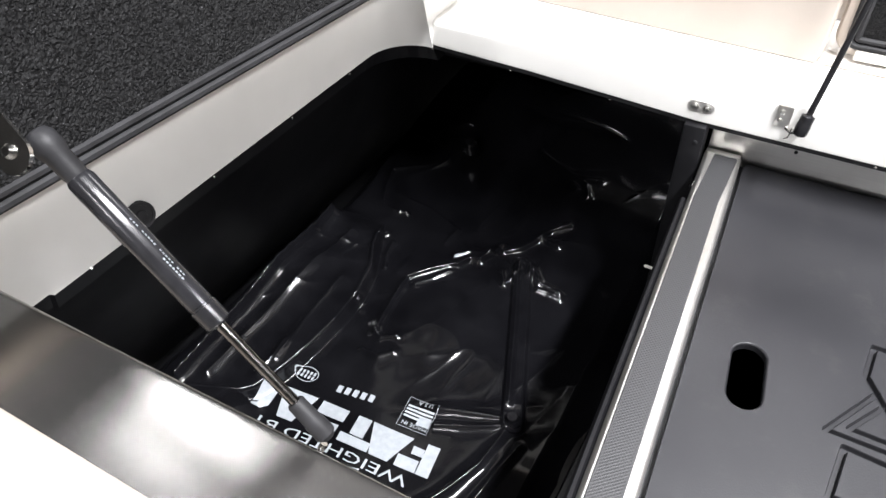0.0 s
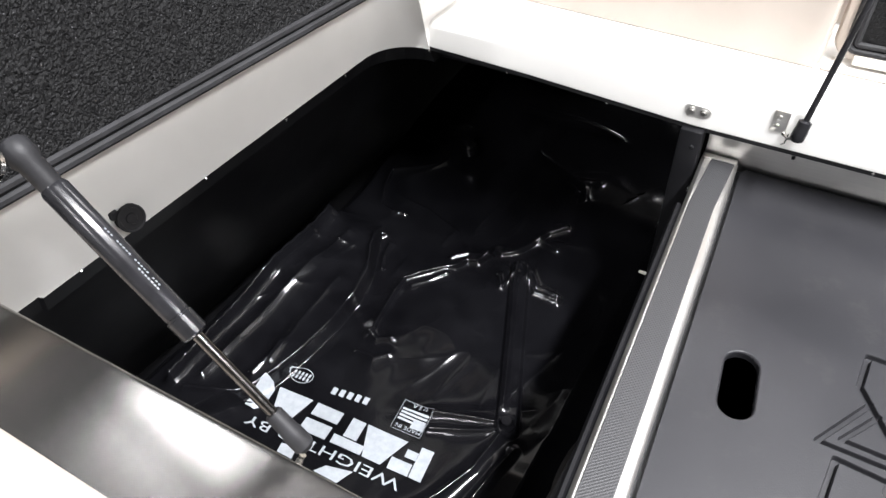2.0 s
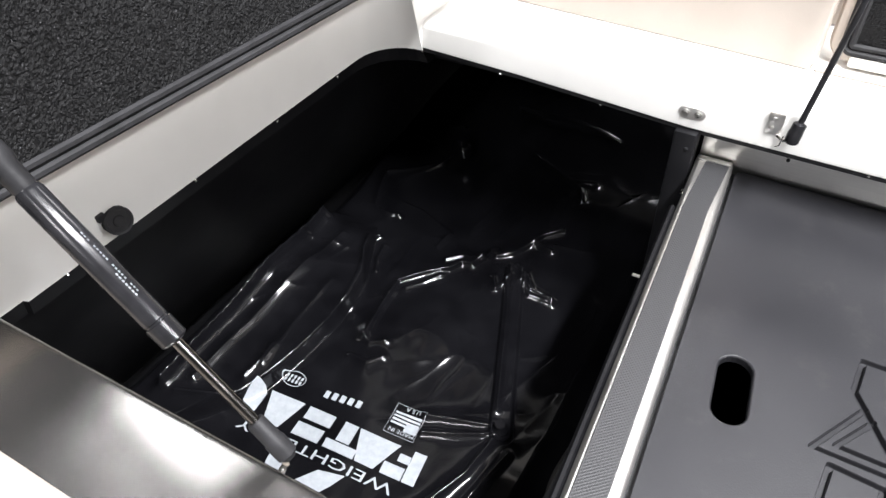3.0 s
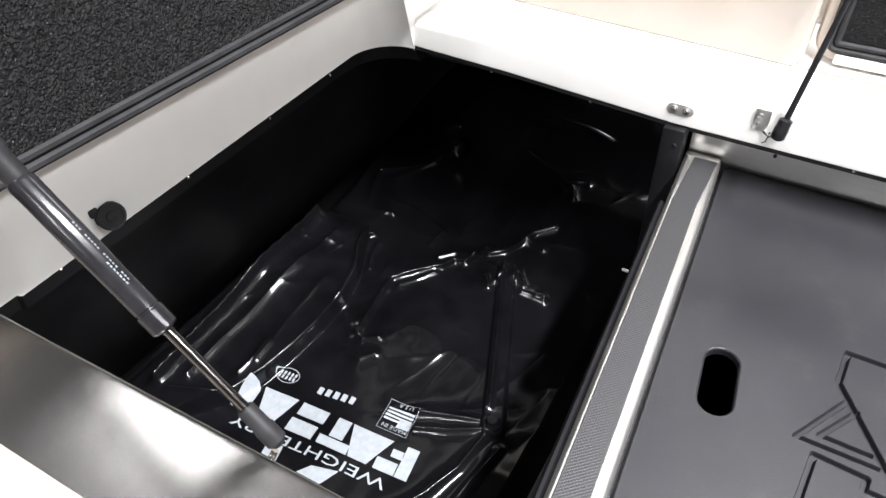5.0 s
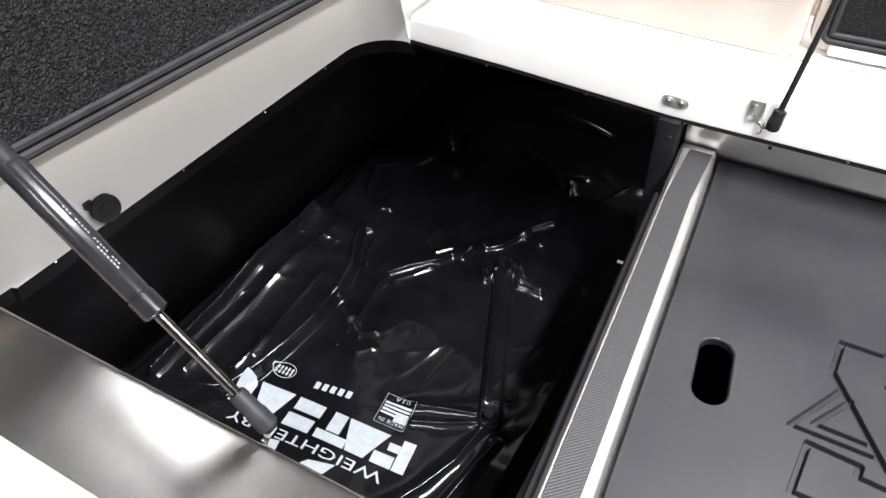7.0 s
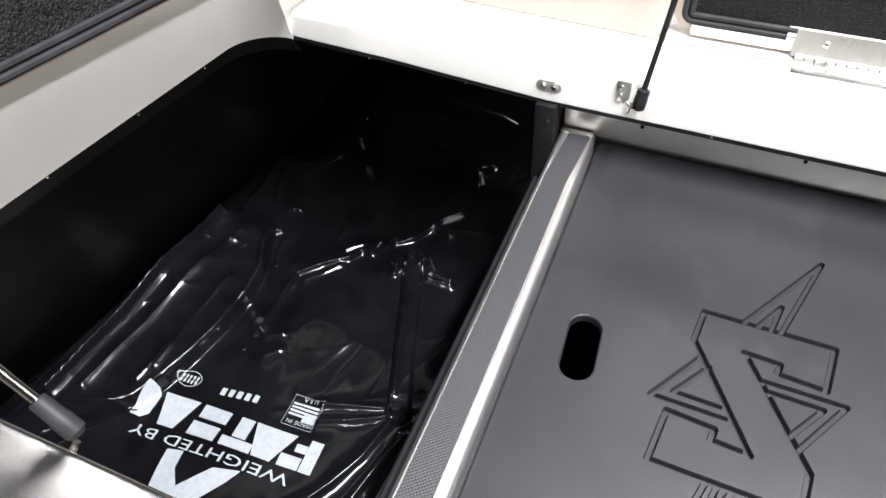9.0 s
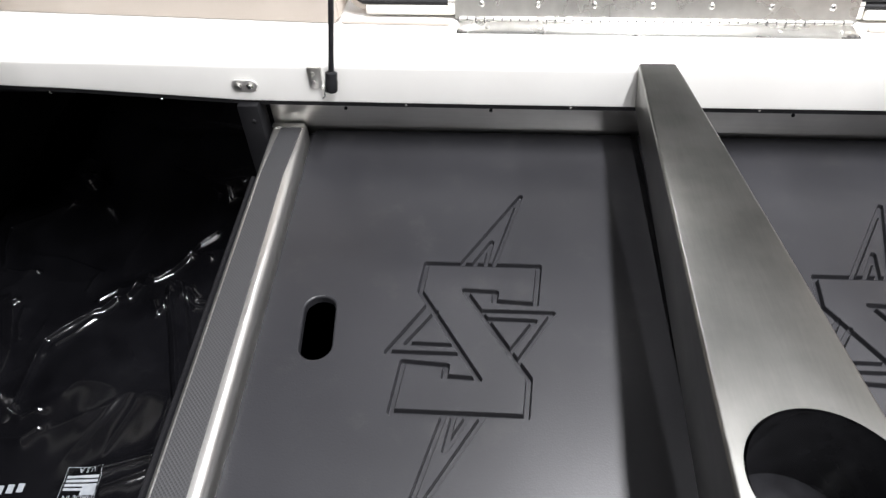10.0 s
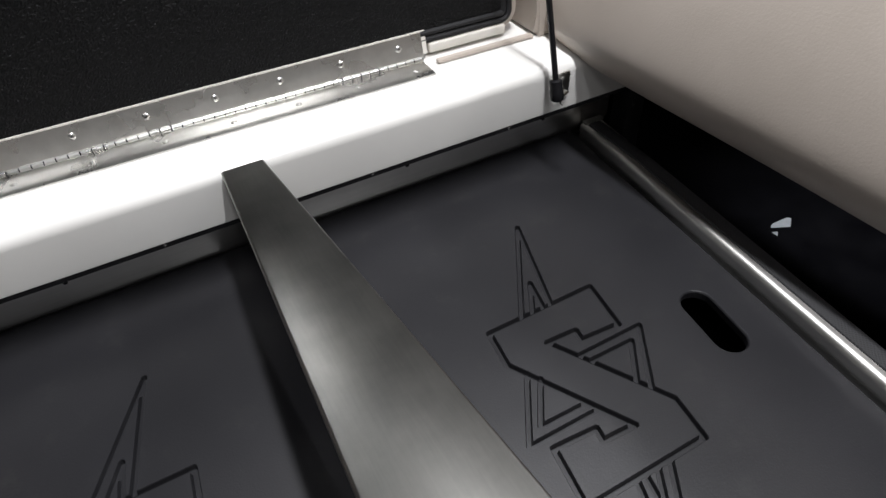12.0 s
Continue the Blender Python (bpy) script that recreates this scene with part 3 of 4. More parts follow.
def strike():
    s = thing("strike_plate", "small oval steel plate with two screws on the ledge", "plate")
    rings = []
    for d, g in ((0.0, 0.0), (0.0022, 0.0), (0.003, -0.001)):
        ring = []
        for e in (1, -1):
            for k in range(9):
                a = -math.pi / 2 + math.pi * k / 8 + (0 if e > 0 else math.pi)
                ring.append((0.102 + e * 0.0105 + (0.0108 + g) * math.cos(a), 1.2125 - d, 0.1125 + (0.0108 + g) * math.sin(a)))
        rings.append(ring)
    part("plate", prism(rings), CAST, s)
    for x in (0.0925, 0.1115):
        part("screw", lathe((x, 1.2098, 0.1125), (x, 1.2055, 0.1125), [(0, 0.0062), (0.5, 0.006), (0.55, 0.0042), (1, 0.0036)], 14), SATIN, s)


strike()

# ---- port side: open hatch, gas strut, steel sill, cushion ----
side = hatch("side_hatch", "open side hatch with black carpeted underside and piped edge", 1.5, 0.30,
             Matrix.Translation((-0.401, -0.18, 0.313)) @ Matrix.Rotation(radians(-4.67), 4, "Z") @ Matrix.Rotation(radians(0.35), 4, "X") @ Matrix(((0, -0.30, 0.954, 0), (1, 0, 0, 0), (0, 0.954, 0.30, 0), (0, 0, 0, 1))), 0.003, 0.012, 0.03, "hatch", (0.0016, 0.0019))
part("button", lathe((0.845, 0.135, 0.004), (0.845, 0.135, 0.0095), [(0, 0.0065), (0.7, 0.006), (1, 0.003)], 14), RUBBER, side, "dull round fastener")


def strut():
    s = thing("gas_strut", "black gas strut holding up the side hatch", "gas strut")
    top, low = Vector((-0.178, 0.4045, 0.460)), Vector((0.013, 0.408, 0.238))
    L = (low - top).length
    p = [(0.033 / L, 0.0086), (0.036 / L, 0.0097), (0.149 / L, 0.0097), (0.1495 / L, 0.0091), (0.151 / L, 0.0091), (0.1515 / L, 0.0103), (0.167 / L, 0.0103), (0.1685 / L, 0.0092), (0.170 / L, 0.0050)]
    part("cylinder", lathe(top, low, p, 32), PAINT, s, "black painted cylinder")
    part("piston_rod", lathe(top, low, [(0.167 / L, 0.0043), (0.275 / L, 0.0043)], 20), ROD, s, "polished rod, coloured dark for the black it mirrors")
    d = (low - top).normalized()
    part("end_fitting", lathe(top - d * 0.006, top + d * 0.034, [(0, 0.003), (0.04, 0.0075), (0.14, 0.0102), (0.40, 0.0106), (0.5, 0.0088), (0.9, 0.0084), (1, 0.0075)], 20), RUBBER, s, "black plastic ball socket")
    part("end_fitting", lathe(low - d * 0.042, low - d * 0.002, [(0, 0.0062), (0.04, 0.0072), (0.5, 0.0076), (0.55, 0.0084), (0.9, 0.0084), (1, 0.005)], 20), RUBBER, s, "black plastic ball socket")
    side_v = d.cross(Vector((0, 1, 0))).normalized()
    part("ball_stud", lathe(low + Vector((-0.004, -0.004, -0.004)), low + Vector((-0.0055, -0.009, -0.010)), [(0, 0.003), (0.5, 0.0025), (0.6, 0.003), (1, 0.003)], 14), CHROME, s)
    # white printed lines along the cylinder
    eye = Vector((0.25, 0.24, 0.7))
    view = (eye - top.lerp(low, 0.4)).normalized()
    out = (view - d * view.dot(d)).normalized()
    turn = d.cross(out)
    marks = bmesh.new()
    for row, (a0, spans) in enumerate(((0.35, [(0.108 + 0.003 * k, 0.110 + 0.003 * k) for k in range(7)]), (0.62, [(0.074 + 0.0028 * k, 0.0757 + 0.0028 * k) for k in range(19) if k % 6 != 3]))):
        for u0, u1 in spans:
            rr = 0.00982
            q = []
            for ang in (a0 - 0.06, a0 + 0.06):
                o = (out * math.cos(ang) - turn * math.sin(ang)) * rr
                q.append((top + d * u0 + o, top + d * u1 + o))
            marks.faces.new([marks.verts.new(v) for v in (q[0][0], q[0][1], q[1][1], q[1][0])])
    bmesh.ops.solidify(marks, geom=marks.faces[:], thickness=0.0001)
    part("print", marks, INK, s, "unreadable white print")


strut()


def arm():
    a = thing("hatch_arm", "bent stainless arm carrying the gas strut", "bracket")
    p0, p1 = Vector((-0.417, 0.429, 0.589)), Vector((-0.174, 0.385, 0.459))
    d = (p1 - p0).normalized()
    n = Vector((0.45, -0.75, 0.5))
    n = (n - d * n.dot(d)).normalized()
    w = n.cross(d)
    rings = []
    for t in (0.0, 0.0032):
        ring = []
        for k in range(9):
            ang = -math.pi / 2 + math.pi * k / 8
            ring.append(p1 + (d * math.cos(ang) + w * math.sin(ang)) * 0.0125 + n * t)
        ring += [p0 + w * 0.017 + n * t, p0 - w * 0.017 + n * t]
        rings.append(ring)
    part("plate", prism(rings), CHROME, a)
    for u, r in ((0.004, 0.005), (0.03, 0.0055)):
        c = p1 - d * u + n * 0.003
        part("bolt", lathe(c, c + n * 0.003, [(0, r), (0.5, r), (1, r * 0.6)], 14), CHROME, a)


arm()


def sill():
    s = thing("sill", "brushed stainless sill on the near edge of the locker", "sill", kind="structure")
    prof = [(0.300, 0.10), (0.300, 0.2335), (0.3015, 0.235), (0.3835, 0.2375)]
    for k in range(6):
        a = math.pi / 2 * (1 - k / 5)
        prof.append((0.3875 + 0.005 * math.cos(a), 0.2325 + 0.005 * math.sin(a)))
    prof += [(0.3925, 0.10)]
    part("cover", prism([[(x, y + 0.052 * (x + 0.37) - 0.015, z) for y, z in prof] for x in (-0.75, -0.3, 0.0, 0.155)]), STEEL, s)


sill()


def cushion():
    rings = []
    for x, g in ((-0.9, 0.02), (-0.88, 0.0), (-0.4, 0.0), (0.0, 0.0), (0.14, 0.0), (0.155, 0.02)):
        prof = []
        for k in range(24):
            a = 2 * math.pi * k / 24
            c, s_ = math.cos(a), math.sin(a)
            ex = 0.38
            y = 0.12 + (0.188 - g) * math.copysign(abs(c) ** ex, c)
            z = 0.175 + (0.085 - g) * math.copysign(abs(s_) ** ex, s_)
            prof.append((x, y + 0.052 * (x + 0.37) - 0.012, z))
        rings.append(prof)
    ob = link_bm("seat_cushion", prism(rings), VINYL, None, "", 60)
    tagged(ob, "beige grained vinyl seat cushion beside the steel sill", "cushion")


cushion()


def drain_cap():
    c = thing("filler_cap", "black threaded plastic cap on the white coaming", "cap")
    a, d = Vector((-0.483, 0.584, 0.136)), Vector((1, -0.15, 0.25)).normalized()
    prof = [(0, 0.017), (0.2, 0.019)]
    for k in range(5):
        prof += [(0.25 + 0.12 * k, 0.019), (0.28 + 0.12 * k, 0.0172), (0.33 + 0.12 * k, 0.0172)]
    prof += [(0.9, 0.0195), (0.98, 0.0185), (0.98, 0.015), (0.93, 0.0145), (0.93, 0.008), (1.0, 0.007), (1.0, 0.0)]
    part("body", lathe(a - d * 0.004, a + d * 0.022, prof, 28), RUBBER, c)
    part("tab", box(-0.480, -0.470, 0.560, 0.572, 0.148, 0.160, 0.002), RUBBER, c)


drain_cap()


# ---- starboard bolster ----
def bolster():
    rings = []
    for y in (1.374, 1.2, 0.9, 0.6, 0.2, -0.2):
        s = -0.020 + 0.045 * smooth01((1.35 - y) / 0.7)
        prof = [(1.42, 0.108), (1.375, 0.109), (1.325, 0.117), (1.280, 0.141), (1.256, 0.178), (1.262, 0.22), (1.285, 0.30), (1.335, 0.40), (1.40, 0.50), (1.48, 0.58), (1.66, 0.66), (1.66, 0.108)]
        rings.append([(x + s, y, z) for x, z in prof])
    ob = link_bm("bolster", prism(rings), VINYL, None, "", 60)
    mod = ob.modifiers.new("round", "SUBSURF")
    mod.levels = mod.render_levels = 2
    tagged(ob, "beige grained vinyl side bolster over the locker", "bolster")


bolster()


# ---- folded ballast bags ----
def to_line(x, y, line):
    """Distance of every point to a broken line, and the side on which it lies."""
    best = np.full(x.shape, 9.0)
    side = np.ones(x.shape)
    for (ax, ay), (bx, by) in zip(line, line[1:]):
        ex, ey = bx - ax, by - ay
        t = np.clip(((x - ax) * ex + (y - ay) * ey) / (ex * ex + ey * ey), 0, 1)
        d = np.hypot(x - ax - t * ex, y - ay - t * ey)
        near = d < best
        best = np.where(near, d, best)
        side = np.where(near, np.sign(ex * (y - ay) - ey * (x - ax)), side)
    return best, side


def ease(t):
    t = np.clip(t, 0.0, 1.0)
    return t * t * (3 - 2 * t)


def ripple(x, y, fx, fy, seed):
    return np.array([noise.noise((a * fx, b * fy, seed)) for a, b in zip(x.tolist(), y.tolist())])


CREASES = []


def crease(height, width, *line):
    CREASES.append((line, height, width))


# edge of the slack top panel
crease(0.022, 0.0085, (-0.402, 0.911), (-0.415, 0.960), (-0.427, 1.024), (-0.434, 1.089), (-0.394, 1.135), (-0.349, 1.179), (-0.333, 1.213), (-0.308, 1.220), (-0.298, 1.252))
crease(0.013, 0.012, (-0.406, 1.078), (-0.377, 1.110), (-0.353, 1.151))
crease(0.012, 0.007, (-0.379, 1.212), (-0.349, 1.245), (-0.303, 1.250))
# forked crease behind the strap
crease(0.017, 0.0065, (-0.296, 1.300), (-0.292, 1.281), (-0.273, 1.276), (-0.244, 1.304), (-0.221, 1.345), (-0.201, 1.387), (-0.164, 1.414))
crease(0.012, 0.006, (-0.206, 1.357), (-0.161, 1.348))
# folds at the head of the strap
crease(0.014, 0.006, (-0.211, 1.260), (-0.177, 1.250), (-0.151, 1.221), (-0.099, 1.217))
crease(0.010, 0.006, (-0.189, 1.243), (-0.150, 1.205), (-0.095, 1.207))
crease(0.012, 0.006, (-0.247, 1.211), (-0.224, 1.177), (-0.213, 1.212))
crease(0.010, 0.005, (-0.225, 1.262), (-0.199, 1.196), (-0.169, 1.131), (-0.143, 1.071), (-0.070, 0.900))
# turned-over flap
crease(0.020, 0.0075, (-0.572, 1.204), (-0.583, 1.191), (-0.562, 1.129), (-0.524, 1.070), (-0.505, 1.015), (-0.496, 0.979))
crease(0.012, 0.009, (-0.545, 1.185), (-0.535, 1.140), (-0.515, 1.105))
crease(0.016, 0.008, (-0.641, 1.288), (-0.610, 1.286), (-0.575, 1.297))
crease(0.008, 0.009, (-0.634, 1.345), (-0.530, 1.344), (-0.426, 1.309), (-0.426, 1.245))
# long pleats beside the hull
crease(0.045, 0.014, (-0.715, 1.17), (-0.70, 0.9), (-0.672, 0.60))
crease(0.022, 0.026, (-0.635, 1.14), (-0.64, 0.9), (-0.63, 0.64))
crease(0.010, 0.018, (-0.56, 1.0), (-0.555, 0.86), (-0.535, 0.74))
crease(0.010, 0.008, (-0.552, 0.790), (-0.543, 0.747), (-0.550, 0.700))
crease(0.014, 0.012, (-0.640, 0.600), (-0.560, 0.640), (-0.520, 0.655))
# creases at the back
crease(0.018, 0.0065, (-0.344, 1.625), (-0.266, 1.595), (-0.178, 1.553), (-0.157, 1.514))
crease(0.010, 0.006, (-0.188, 1.578), (-0.152, 1.587))
crease(0.010, 0.006, (-0.220, 1.554), (-0.194, 1.533))
crease(0.010, 0.010, (-0.538, 1.543), (-0.558, 1.491), (-0.618, 1.450), (-0.690, 1.407), (-0.677, 1.348), (-0.655, 1.303))
crease(0.014, 0.012, (-0.675, 1.538), (-0.649, 1.619), (-0.579, 1.648))
# dimple above the print
crease(0.014, 0.009, (-0.402, 0.911), (-0.383, 0.903), (-0.352, 0.921))
crease(0.014, 0.014, (-0.336, 0.884), (-0.359, 0.861), (-0.403, 0.861))
# pulls towards the valve
crease(0.014, 0.0085, (-0.191, 0.823), (-0.132, 0.844), (-0.070, 0.864))
crease(0.013, 0.0085, (-0.178, 0.790), (-0.118, 0.815), (-0.062, 0.846))
crease(0.016, 0.011, (-0.048, 0.842), (-0.058, 0.754), (-0.085, 0.685), (-0.120, 0.620))
crease(0.012, 0.010, (-0.011, 0.832), (-0.029, 0.725), (-0.050, 0.600))
FLAP = [(-0.583, 1.191), (-0.524, 1.070), (-0.496, 0.979), (-0.491, 0.893), (-0.497, 0.807), (-0.507, 0.733), (-0.530, 0.668), (-0.591, 0.587), (-0.65, 0.48)]
STRAP = [(-0.211, 1.250), (-0.130, 1.063), (-0.044, 0.864)]


def bag_heights(x, y):
    z = -0.452 + 0.012 * ripple(x, y, 5, 5, 0.3)
    for line, h, w in CREASES:
        d, _ = to_line(x, y, line)
        near = d < w * 6
        add = h * np.exp(-(d[near] / w) ** 0.95)
        z[near] += add * (1 + 0.15 * ripple(x[near], y[near], 6, 6, h * 90))
    d, s = to_line(x, y, FLAP)
    z += 0.034 * ease(0.5 + np.where(s < 0, 1, -1) * d / 0.016) * ease((1.25 - y) / 0.1)
    d, _ = to_line(x, y, STRAP)
    z += 0.012 * ease((0.024 - d) / 0.006)
    # slack middle panel, hollow at the back
    z += 0.026 * np.exp(-(((x + 0.28) / 0.14) ** 2 + ((y - 1.02) / 0.16) ** 2))
    z += 0.055 * ease((y - 1.28) / 0.25) - 0.02 * np.exp(-(((x + 0.38) / 0.16) ** 2 + ((y - 1.42) / 0.14) ** 2))
    z += 0.10 * ease((y - 1.58) / 0.3)
    calm = np.exp(-(((x + 0.30) / 0.22) ** 2 + ((y - 0.68) / 0.12) ** 2))
    z += (1 - 0.85 * calm) * (0.009 * ripple(x, y, 7, 5, 1.7) + 0.0012 * ripple(x, y, 26, 20, 4.1))
    # fine sharp wrinkles running every way but over the print
    for q, (fx, fy, amp) in enumerate(((3.6, 8.0, 0.0040), (9, 5, 0.0024))):
        wob = 0.35 * ripple(x, y, 6, 6, 8.3 + q)
        ridge = (1 - np.abs(ripple(x * fx + wob, y * fy - x * fx * 0.6 + wob, 1, 1, 2.2 + 5 * q))) ** 9
        z += (1 - calm) * amp * ridge * ease(0.5 + 1.6 * ripple(x, y, 5, 5, 6.6 + q))
    # drape down at the rim
    rim = np.minimum(np.minimum(x + 0.78, 0.085 - x), np.minimum(y - 0.36, 1.9 - y))
    return z - 0.05 * (1 - ease(rim / 0.06))


def bag_height(x, y):
    return float(bag_heights(np.array([x]), np.array([y]))[0])


def shaded_heights(x, y):
    return -0.425 + 0.02 * ripple(x, y, 4, 4, 3.1) + 0.006 * ripple(x, y, 11, 11, 7.1)


def bag(name, label, sign, nx=360, ny=600):
    def X(x):
        return x if sign > 0 else 2 * XC - x
    root = thing(name, label, "ballast bag", "ballast bags")
    gx, gy = np.meshgrid(np.linspace(-0.78, 0.085, nx + 1), np.linspace(0.36, 1.90, ny + 1))
    gx, gy = gx.ravel(), gy.ravel()
    gz = bag_heights(gx, gy) if sign > 0 else shaded_heights(X(gx), gy)
    verts = np.stack([X(gx), gy, gz], 1).tolist()
    n = nx + 1
    faces = [(j * n + i, j * n + i + 1, (j + 1) * n + i + 1, (j + 1) * n + i) for j in range(ny) for i in range(nx)]
    loop = [i for i in range(n)] + [j * n + nx for j in range(1, ny + 1)] + [ny * n + i for i in range(nx - 1, -1, -1)] + [j * n for j in range(ny - 1, 0, -1)]
    base = len(verts)
    verts += [(verts[k][0], verts[k][1], -0.4985) for k in loop]
    m = len(loop)
    faces += [(loop[k], base + k, base + (k + 1) % m, loop[(k + 1) % m]) for k in range(m)]
    faces.append(tuple(base + k for k in range(m))[::-1])
    me = bpy.data.meshes.new("skin")
    me.from_pydata(verts, [], faces)
    me.materials.append(PVC)
    for p in me.polygons:
        p.use_smooth = True
    ob = new("skin", me)
    ob.parent = root
    return root, X


port_bag, _ = bag("ballast_bag", "limp black glossy PVC ballast bag with white print", 1)
star_bag, SX = bag("ballast_bag", "black PVC ballast bag in shade under the bolster", -1, 90, 140)

# print on the bag: u runs along the writing, v up from its foot line
FOOT, ALONG = Vector((-0.139, 0.752)), Vector((-0.9949, -0.1009))
UPWAY = Vector((0.1009, -0.9949))


def lay(u, v):
    return FOOT + ALONG * u + UPWAY * v


def drape(bm, where, above):
    """Moves flat ink from the writing's own plane down on to the bag."""
    bm.verts.ensure_lookup_table()
    ps = [where(v.co.x, v.co.y) for v in bm.verts]
    hs = bag_heights(np.array([p.x for p in ps]), np.array([p.y for p in ps]))
    for v, p, h in zip(bm.verts, ps, hs.tolist()):
        v.co = Vector((p.x, p.y, h + above))


def printed(name, shapes, parent, label="", depth=3):
    """Flat ink shapes, draped on the bag."""
    bm = bmesh.new()
    for poly in shapes:
        f = bm.faces.new([bm.verts.new((u, v, 0)) for u, v in poly])
    bmesh.ops.triangulate(bm, faces=bm.faces)
    for _ in range(depth):
        long = [e for e in bm.edges if e.calc_length() > 0.008]
        if long:
            bmesh.ops.subdivide_edges(bm, edges=long, cuts=1)
            bmesh.ops.triangulate(bm, faces=bm.faces)
    drape(bm, lay, 0.0022)
    return part(name, bm, INK, parent, label, 80)


def slab(u, w, v0, v1, skew=0.0):
    return [(u, v0), (u + w, v0), (u + w + skew, v1), (u + skew, v1)]


H = 0.066
big = []
# six heavy plain blocks in the place of the maker's name
big += [slab(0.0, 0.026, 0, H, -0.004), slab(0.026, 0.044, H * 0.62, H, -0.002), slab(0.026, 0.024, H * 0.22, H * 0.48, -0.002)]
big += [[(0.056, 0), (0.086, 0), (0.091, H * 0.3), (0.112, H * 0.3), (0.118, 0), (0.146, 0), (0.122, H), (0.082, H)]]
big += [slab(0.150, 0.030, 0, H * 0.66, -0.002), slab(0.128, 0.068, H * 0.70, H, -0.002)]
big += [slab(0.202, 0.062, 0, H * 0.42), slab(0.206, 0.062, H * 0.56, H)]
big += [[(0.276, 0), (0.304, 0), (0.309, H * 0.3), (0.328, H * 0.3), (0.334, 0), (0.360, 0), (0.338, H), (0.300, H)]]
big += [[(0.366, 0.012), (0.374, 0), (0.388, 0), (0.400, H), (0.378, H), (0.366, H - 0.012)]]
printed("print", big, port_bag, "heavy white angular marks")
printed("print", [[(0.281, 0.105), (0.246, 0.0997), (0.240, 0.135), (0.218, 0.163), (0.225, 0.200), (0.262, 0.200), (0.274, 0.15)],
                  [(0.218, 0.163), (0.173, 0.111), (0.120, 0.100), (0.135, 0.128), (0.1626, 0.166), (0.185, 0.200), (0.225, 0.200)]], port_bag, "white swept mark")
# small code and oval mark, unreadable
printed("print", [slab(0.172 + 0.0175 * k, 0.011, -0.052 + 0.002 * k, -0.036 + 0.002 * k) for k in range(5)], port_bag, "short white bars")
oval = []
for k in range(20):
    a, b = 2 * math.pi * k / 20, 2 * math.pi * (k + 1) / 20
    oval.append([(0.333 + 0.028 * math.cos(a), -0.041 + 0.018 * math.sin(a)), (0.333 + 0.028 * math.cos(b), -0.041 + 0.018 * math.sin(b)), (0.333 + 0.0265 * math.cos(b), -0.041 + 0.0165 * math.sin(b)), (0.333 + 0.0265 * math.cos(a), -0.041 + 0.0165 * math.sin(a))])
for row, v in enumerate((-0.049, -0.039)):
    oval += [slab(0.3125 + 0.009 * k, 0.005, v, v + 0.008) for k in range(5)]
printed("print", oval, port_bag, "small white oval mark")
# flag panel
FLAG = lambda u, v: (0.040 + u, -0.0815 + v)
flag = [[FLAG(a, b) for a, b in ((0.004, 0.016 + 0.0075 * k), (0.062, 0.016 + 0.0075 * k), (0.062, 0.0208 + 0.0075 * k), (0.004, 0.0208 + 0.0075 * k))] for k in range(4)]
flag += [[FLAG(a, b) for a, b in ((0.002, 0.034), (0.030, 0.034), (0.030, 0.052), (0.002, 0.052))]]
for a, b, c, d in ((0.0, 0.0, 0.066, 0.0008), (0.0, 0.0655, 0.066, 0.0008), (0.0, 0.0, 0.0008, 0.066), (0.0655, 0.0, 0.0008, 0.066)):
    flag.append([FLAG(a, b), FLAG(a + c, b), FLAG(a + c, b + d), FLAG(a, b + d)])
printed("print", flag, port_bag, "white flag panel with stripes")


def words(text, u, v, size, parent, stretch=1.0, label=""):
    cu = bpy.data.curves.new("words", "FONT")
    cu.body, cu.size, cu.resolution_u = text, size, 2
    tmp = new("words", cu)
    me = bpy.data.meshes.new_from_object(tmp.evaluated_get(bpy.context.evaluated_depsgraph_get()))
    bpy.data.objects.remove(tmp)
    bm = bmesh.new()
    bm.from_mesh(me)
    bpy.data.meshes.remove(me)
    bmesh.ops.remove_doubles(bm, verts=bm.verts[:], dist=1e-5)
    bm.verts.index_update()
    drape(bm, lambda a, b: lay(u + a * stretch, v + b), 0.0024)
    left = set(bm.verts)
    while left:
        island, todo = set(), [min(left, key=lambda v: v.index)]
        while todo:
            v = todo.pop()
            if v in left:
                left.discard(v)
                island.add(v)
                todo += [e.other_vert(v) for e in v.link_edges]
        one = bmesh.new()
        copy = {v: one.verts.new(v.co) for v in sorted(island, key=lambda v: v.index)}
        for f in bm.faces:
            if f.verts[0] in island:
                one.faces.new([copy[v] for v in f.verts])
        part("letter", one, INK, parent, label, 80)
    bm.free()


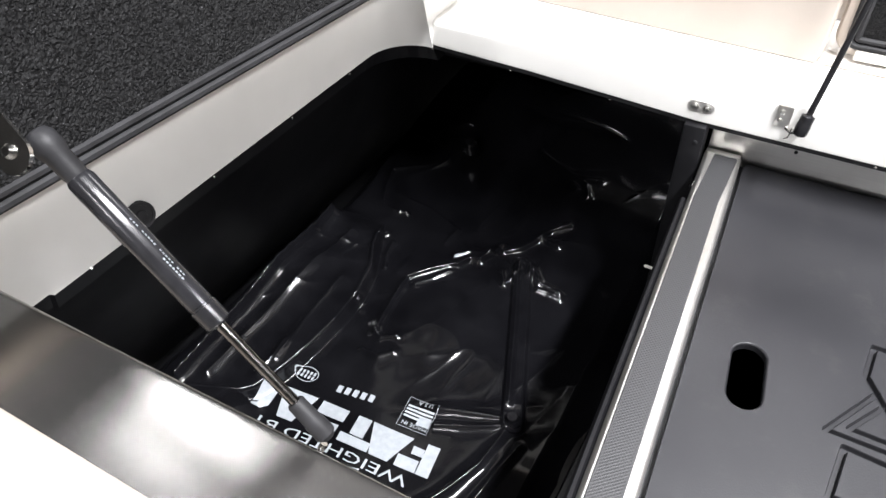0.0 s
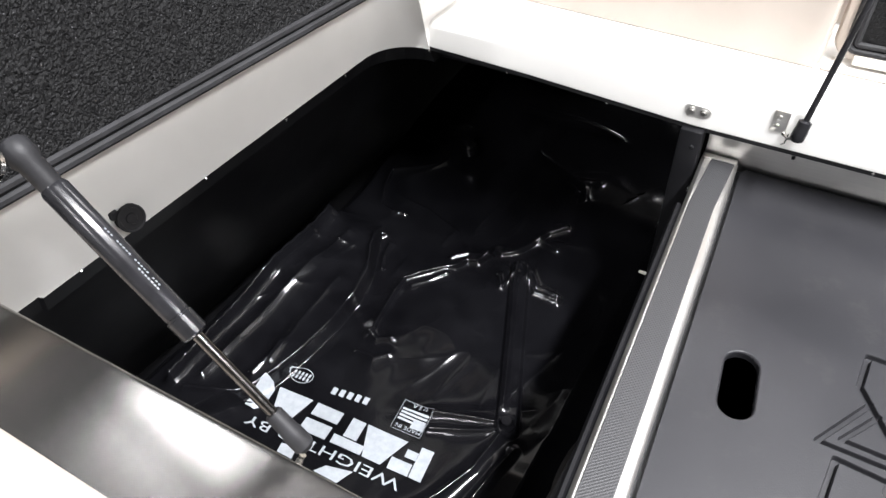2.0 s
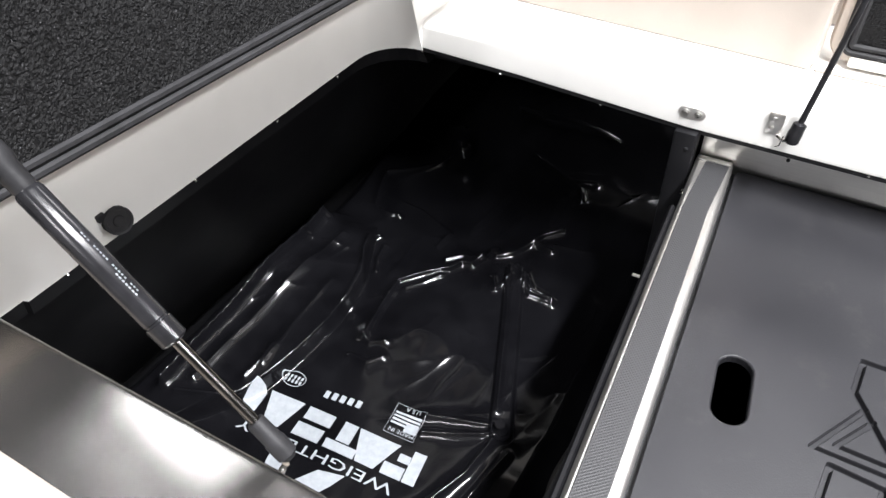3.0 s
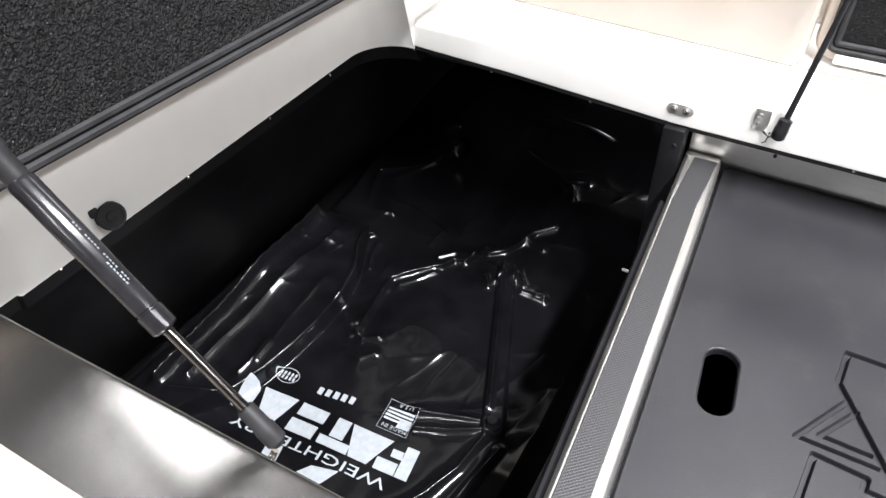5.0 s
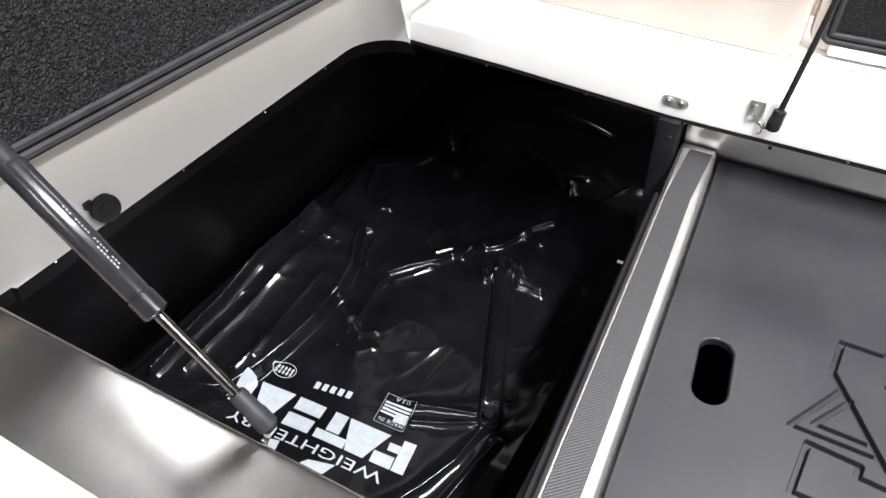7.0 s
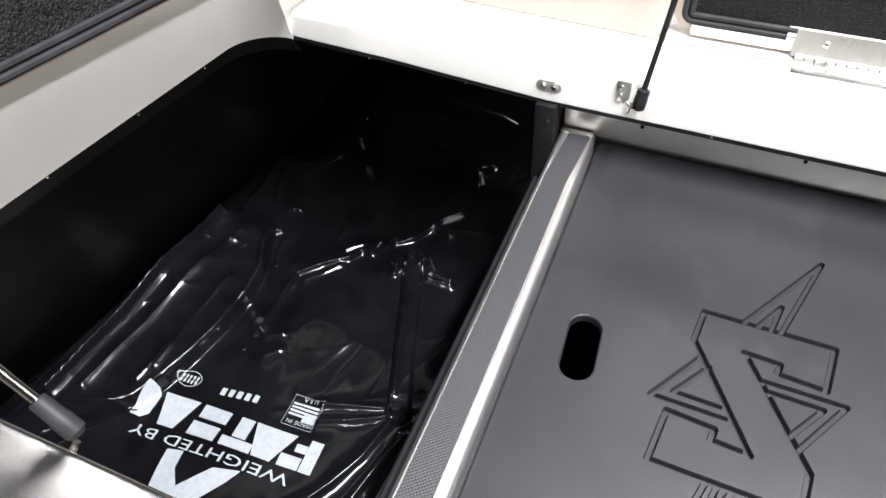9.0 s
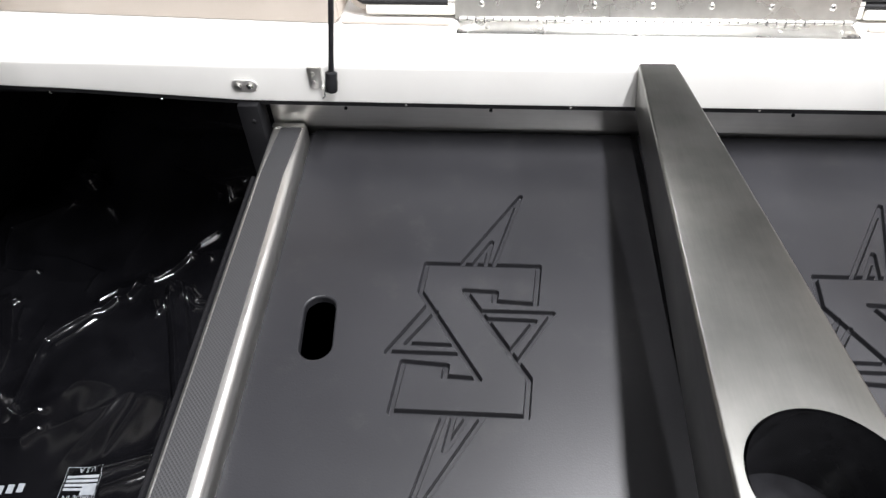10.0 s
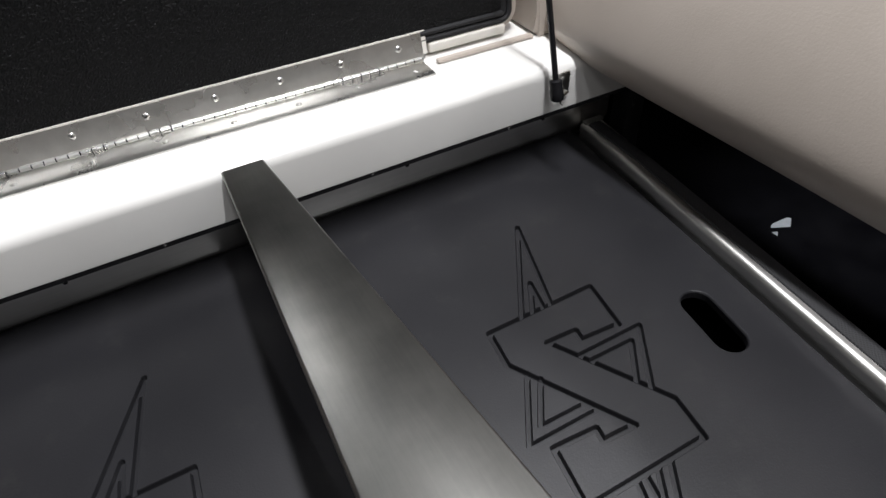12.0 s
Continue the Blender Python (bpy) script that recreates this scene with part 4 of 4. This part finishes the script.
words("WEIGHTED BY", 0.028, 0.0775, 0.030, port_bag, 1.80, "white lettering")
words("MADE IN", 0.043, -0.029, 0.0125, port_bag, 1.12, "small white lettering")
words("U S A", 0.052, -0.0795, 0.0125, port_bag, 1.1, "small white lettering")


part("grommet", lathe((-0.045, 0.865, bag_height(-0.045, 0.865) - 0.004), (-0.045, 0.865, bag_height(-0.045, 0.865) + 0.02), [(0, 0.016), (0.3, 0.016), (0.5, 0.012), (1, 0.010)], 20), PVC, port_bag, "round black valve")
part("valve", lathe((-0.50, 1.52, -0.36), (-0.50, 1.50, -0.30), [(0, 0.02), (0.5, 0.02), (0.6, 0.014), (1, 0.012)], 20), PVC, port_bag, "round black valve")

# white mark on the shaded bag
bm = bmesh.new()
for poly in ([(-0.030, 0.003), (-0.010, 0.014), (0.049, 0.013), (0.058, 0.003), (0.024, -0.023)], [(-0.043, -0.012), (-0.023, -0.019), (-0.043, -0.034)]):
    bm.faces.new([bm.verts.new((1.875 + 0.8 * u, 1.178 + 0.8 * v, float(shaded_heights(np.array([1.87 + u]), np.array([1.178 + v]))[0]) + 0.003)) for u, v in poly])
part("print", bm, INK, star_bag, "white angular mark", 80)


# ---- hoses and fittings in the port locker ----
def hose():
    pts = []
    for k in range(25):
        x = lerp(-0.45, 0.08, k / 24)
        pts.append((x, 1.742 - 0.05 * max(0.0, x + 0.2), -0.322 - 1.1 * max(0.0, x + 0.3) ** 2))
    ob = link_bm("hose", tube(pts, 0.007, 10), PVC, None, "", 50)
    tagged(ob, "black ribbed hose along the back of the locker", "hose")


hose()


def fittings():
    c = thing("cable_clip", "pale plastic clip on the bulkhead", "clip")
    part("strap", box(0.108, 0.142, 1.0, 1.004, -0.058, -0.054, 0.001), WHITE_VINYL, c)
    part("base", box(0.134, 0.142, 0.996, 1.008, -0.064, -0.048, 0.001), WHITE_VINYL, c)
    for y, z in ((1.02, -0.12), (1.16, 0.0)):
        b = thing("bolt", "steel bolt head in the bulkhead", "bolt", "bolts in the bulkhead")
        part("head", lathe((rail_out(y) + 0.004, y, z), (rail_out(y) - 0.006, y, z), [(0, 0.008), (0.6, 0.008), (1, 0.004)], 6), CHROME, b)


fittings()
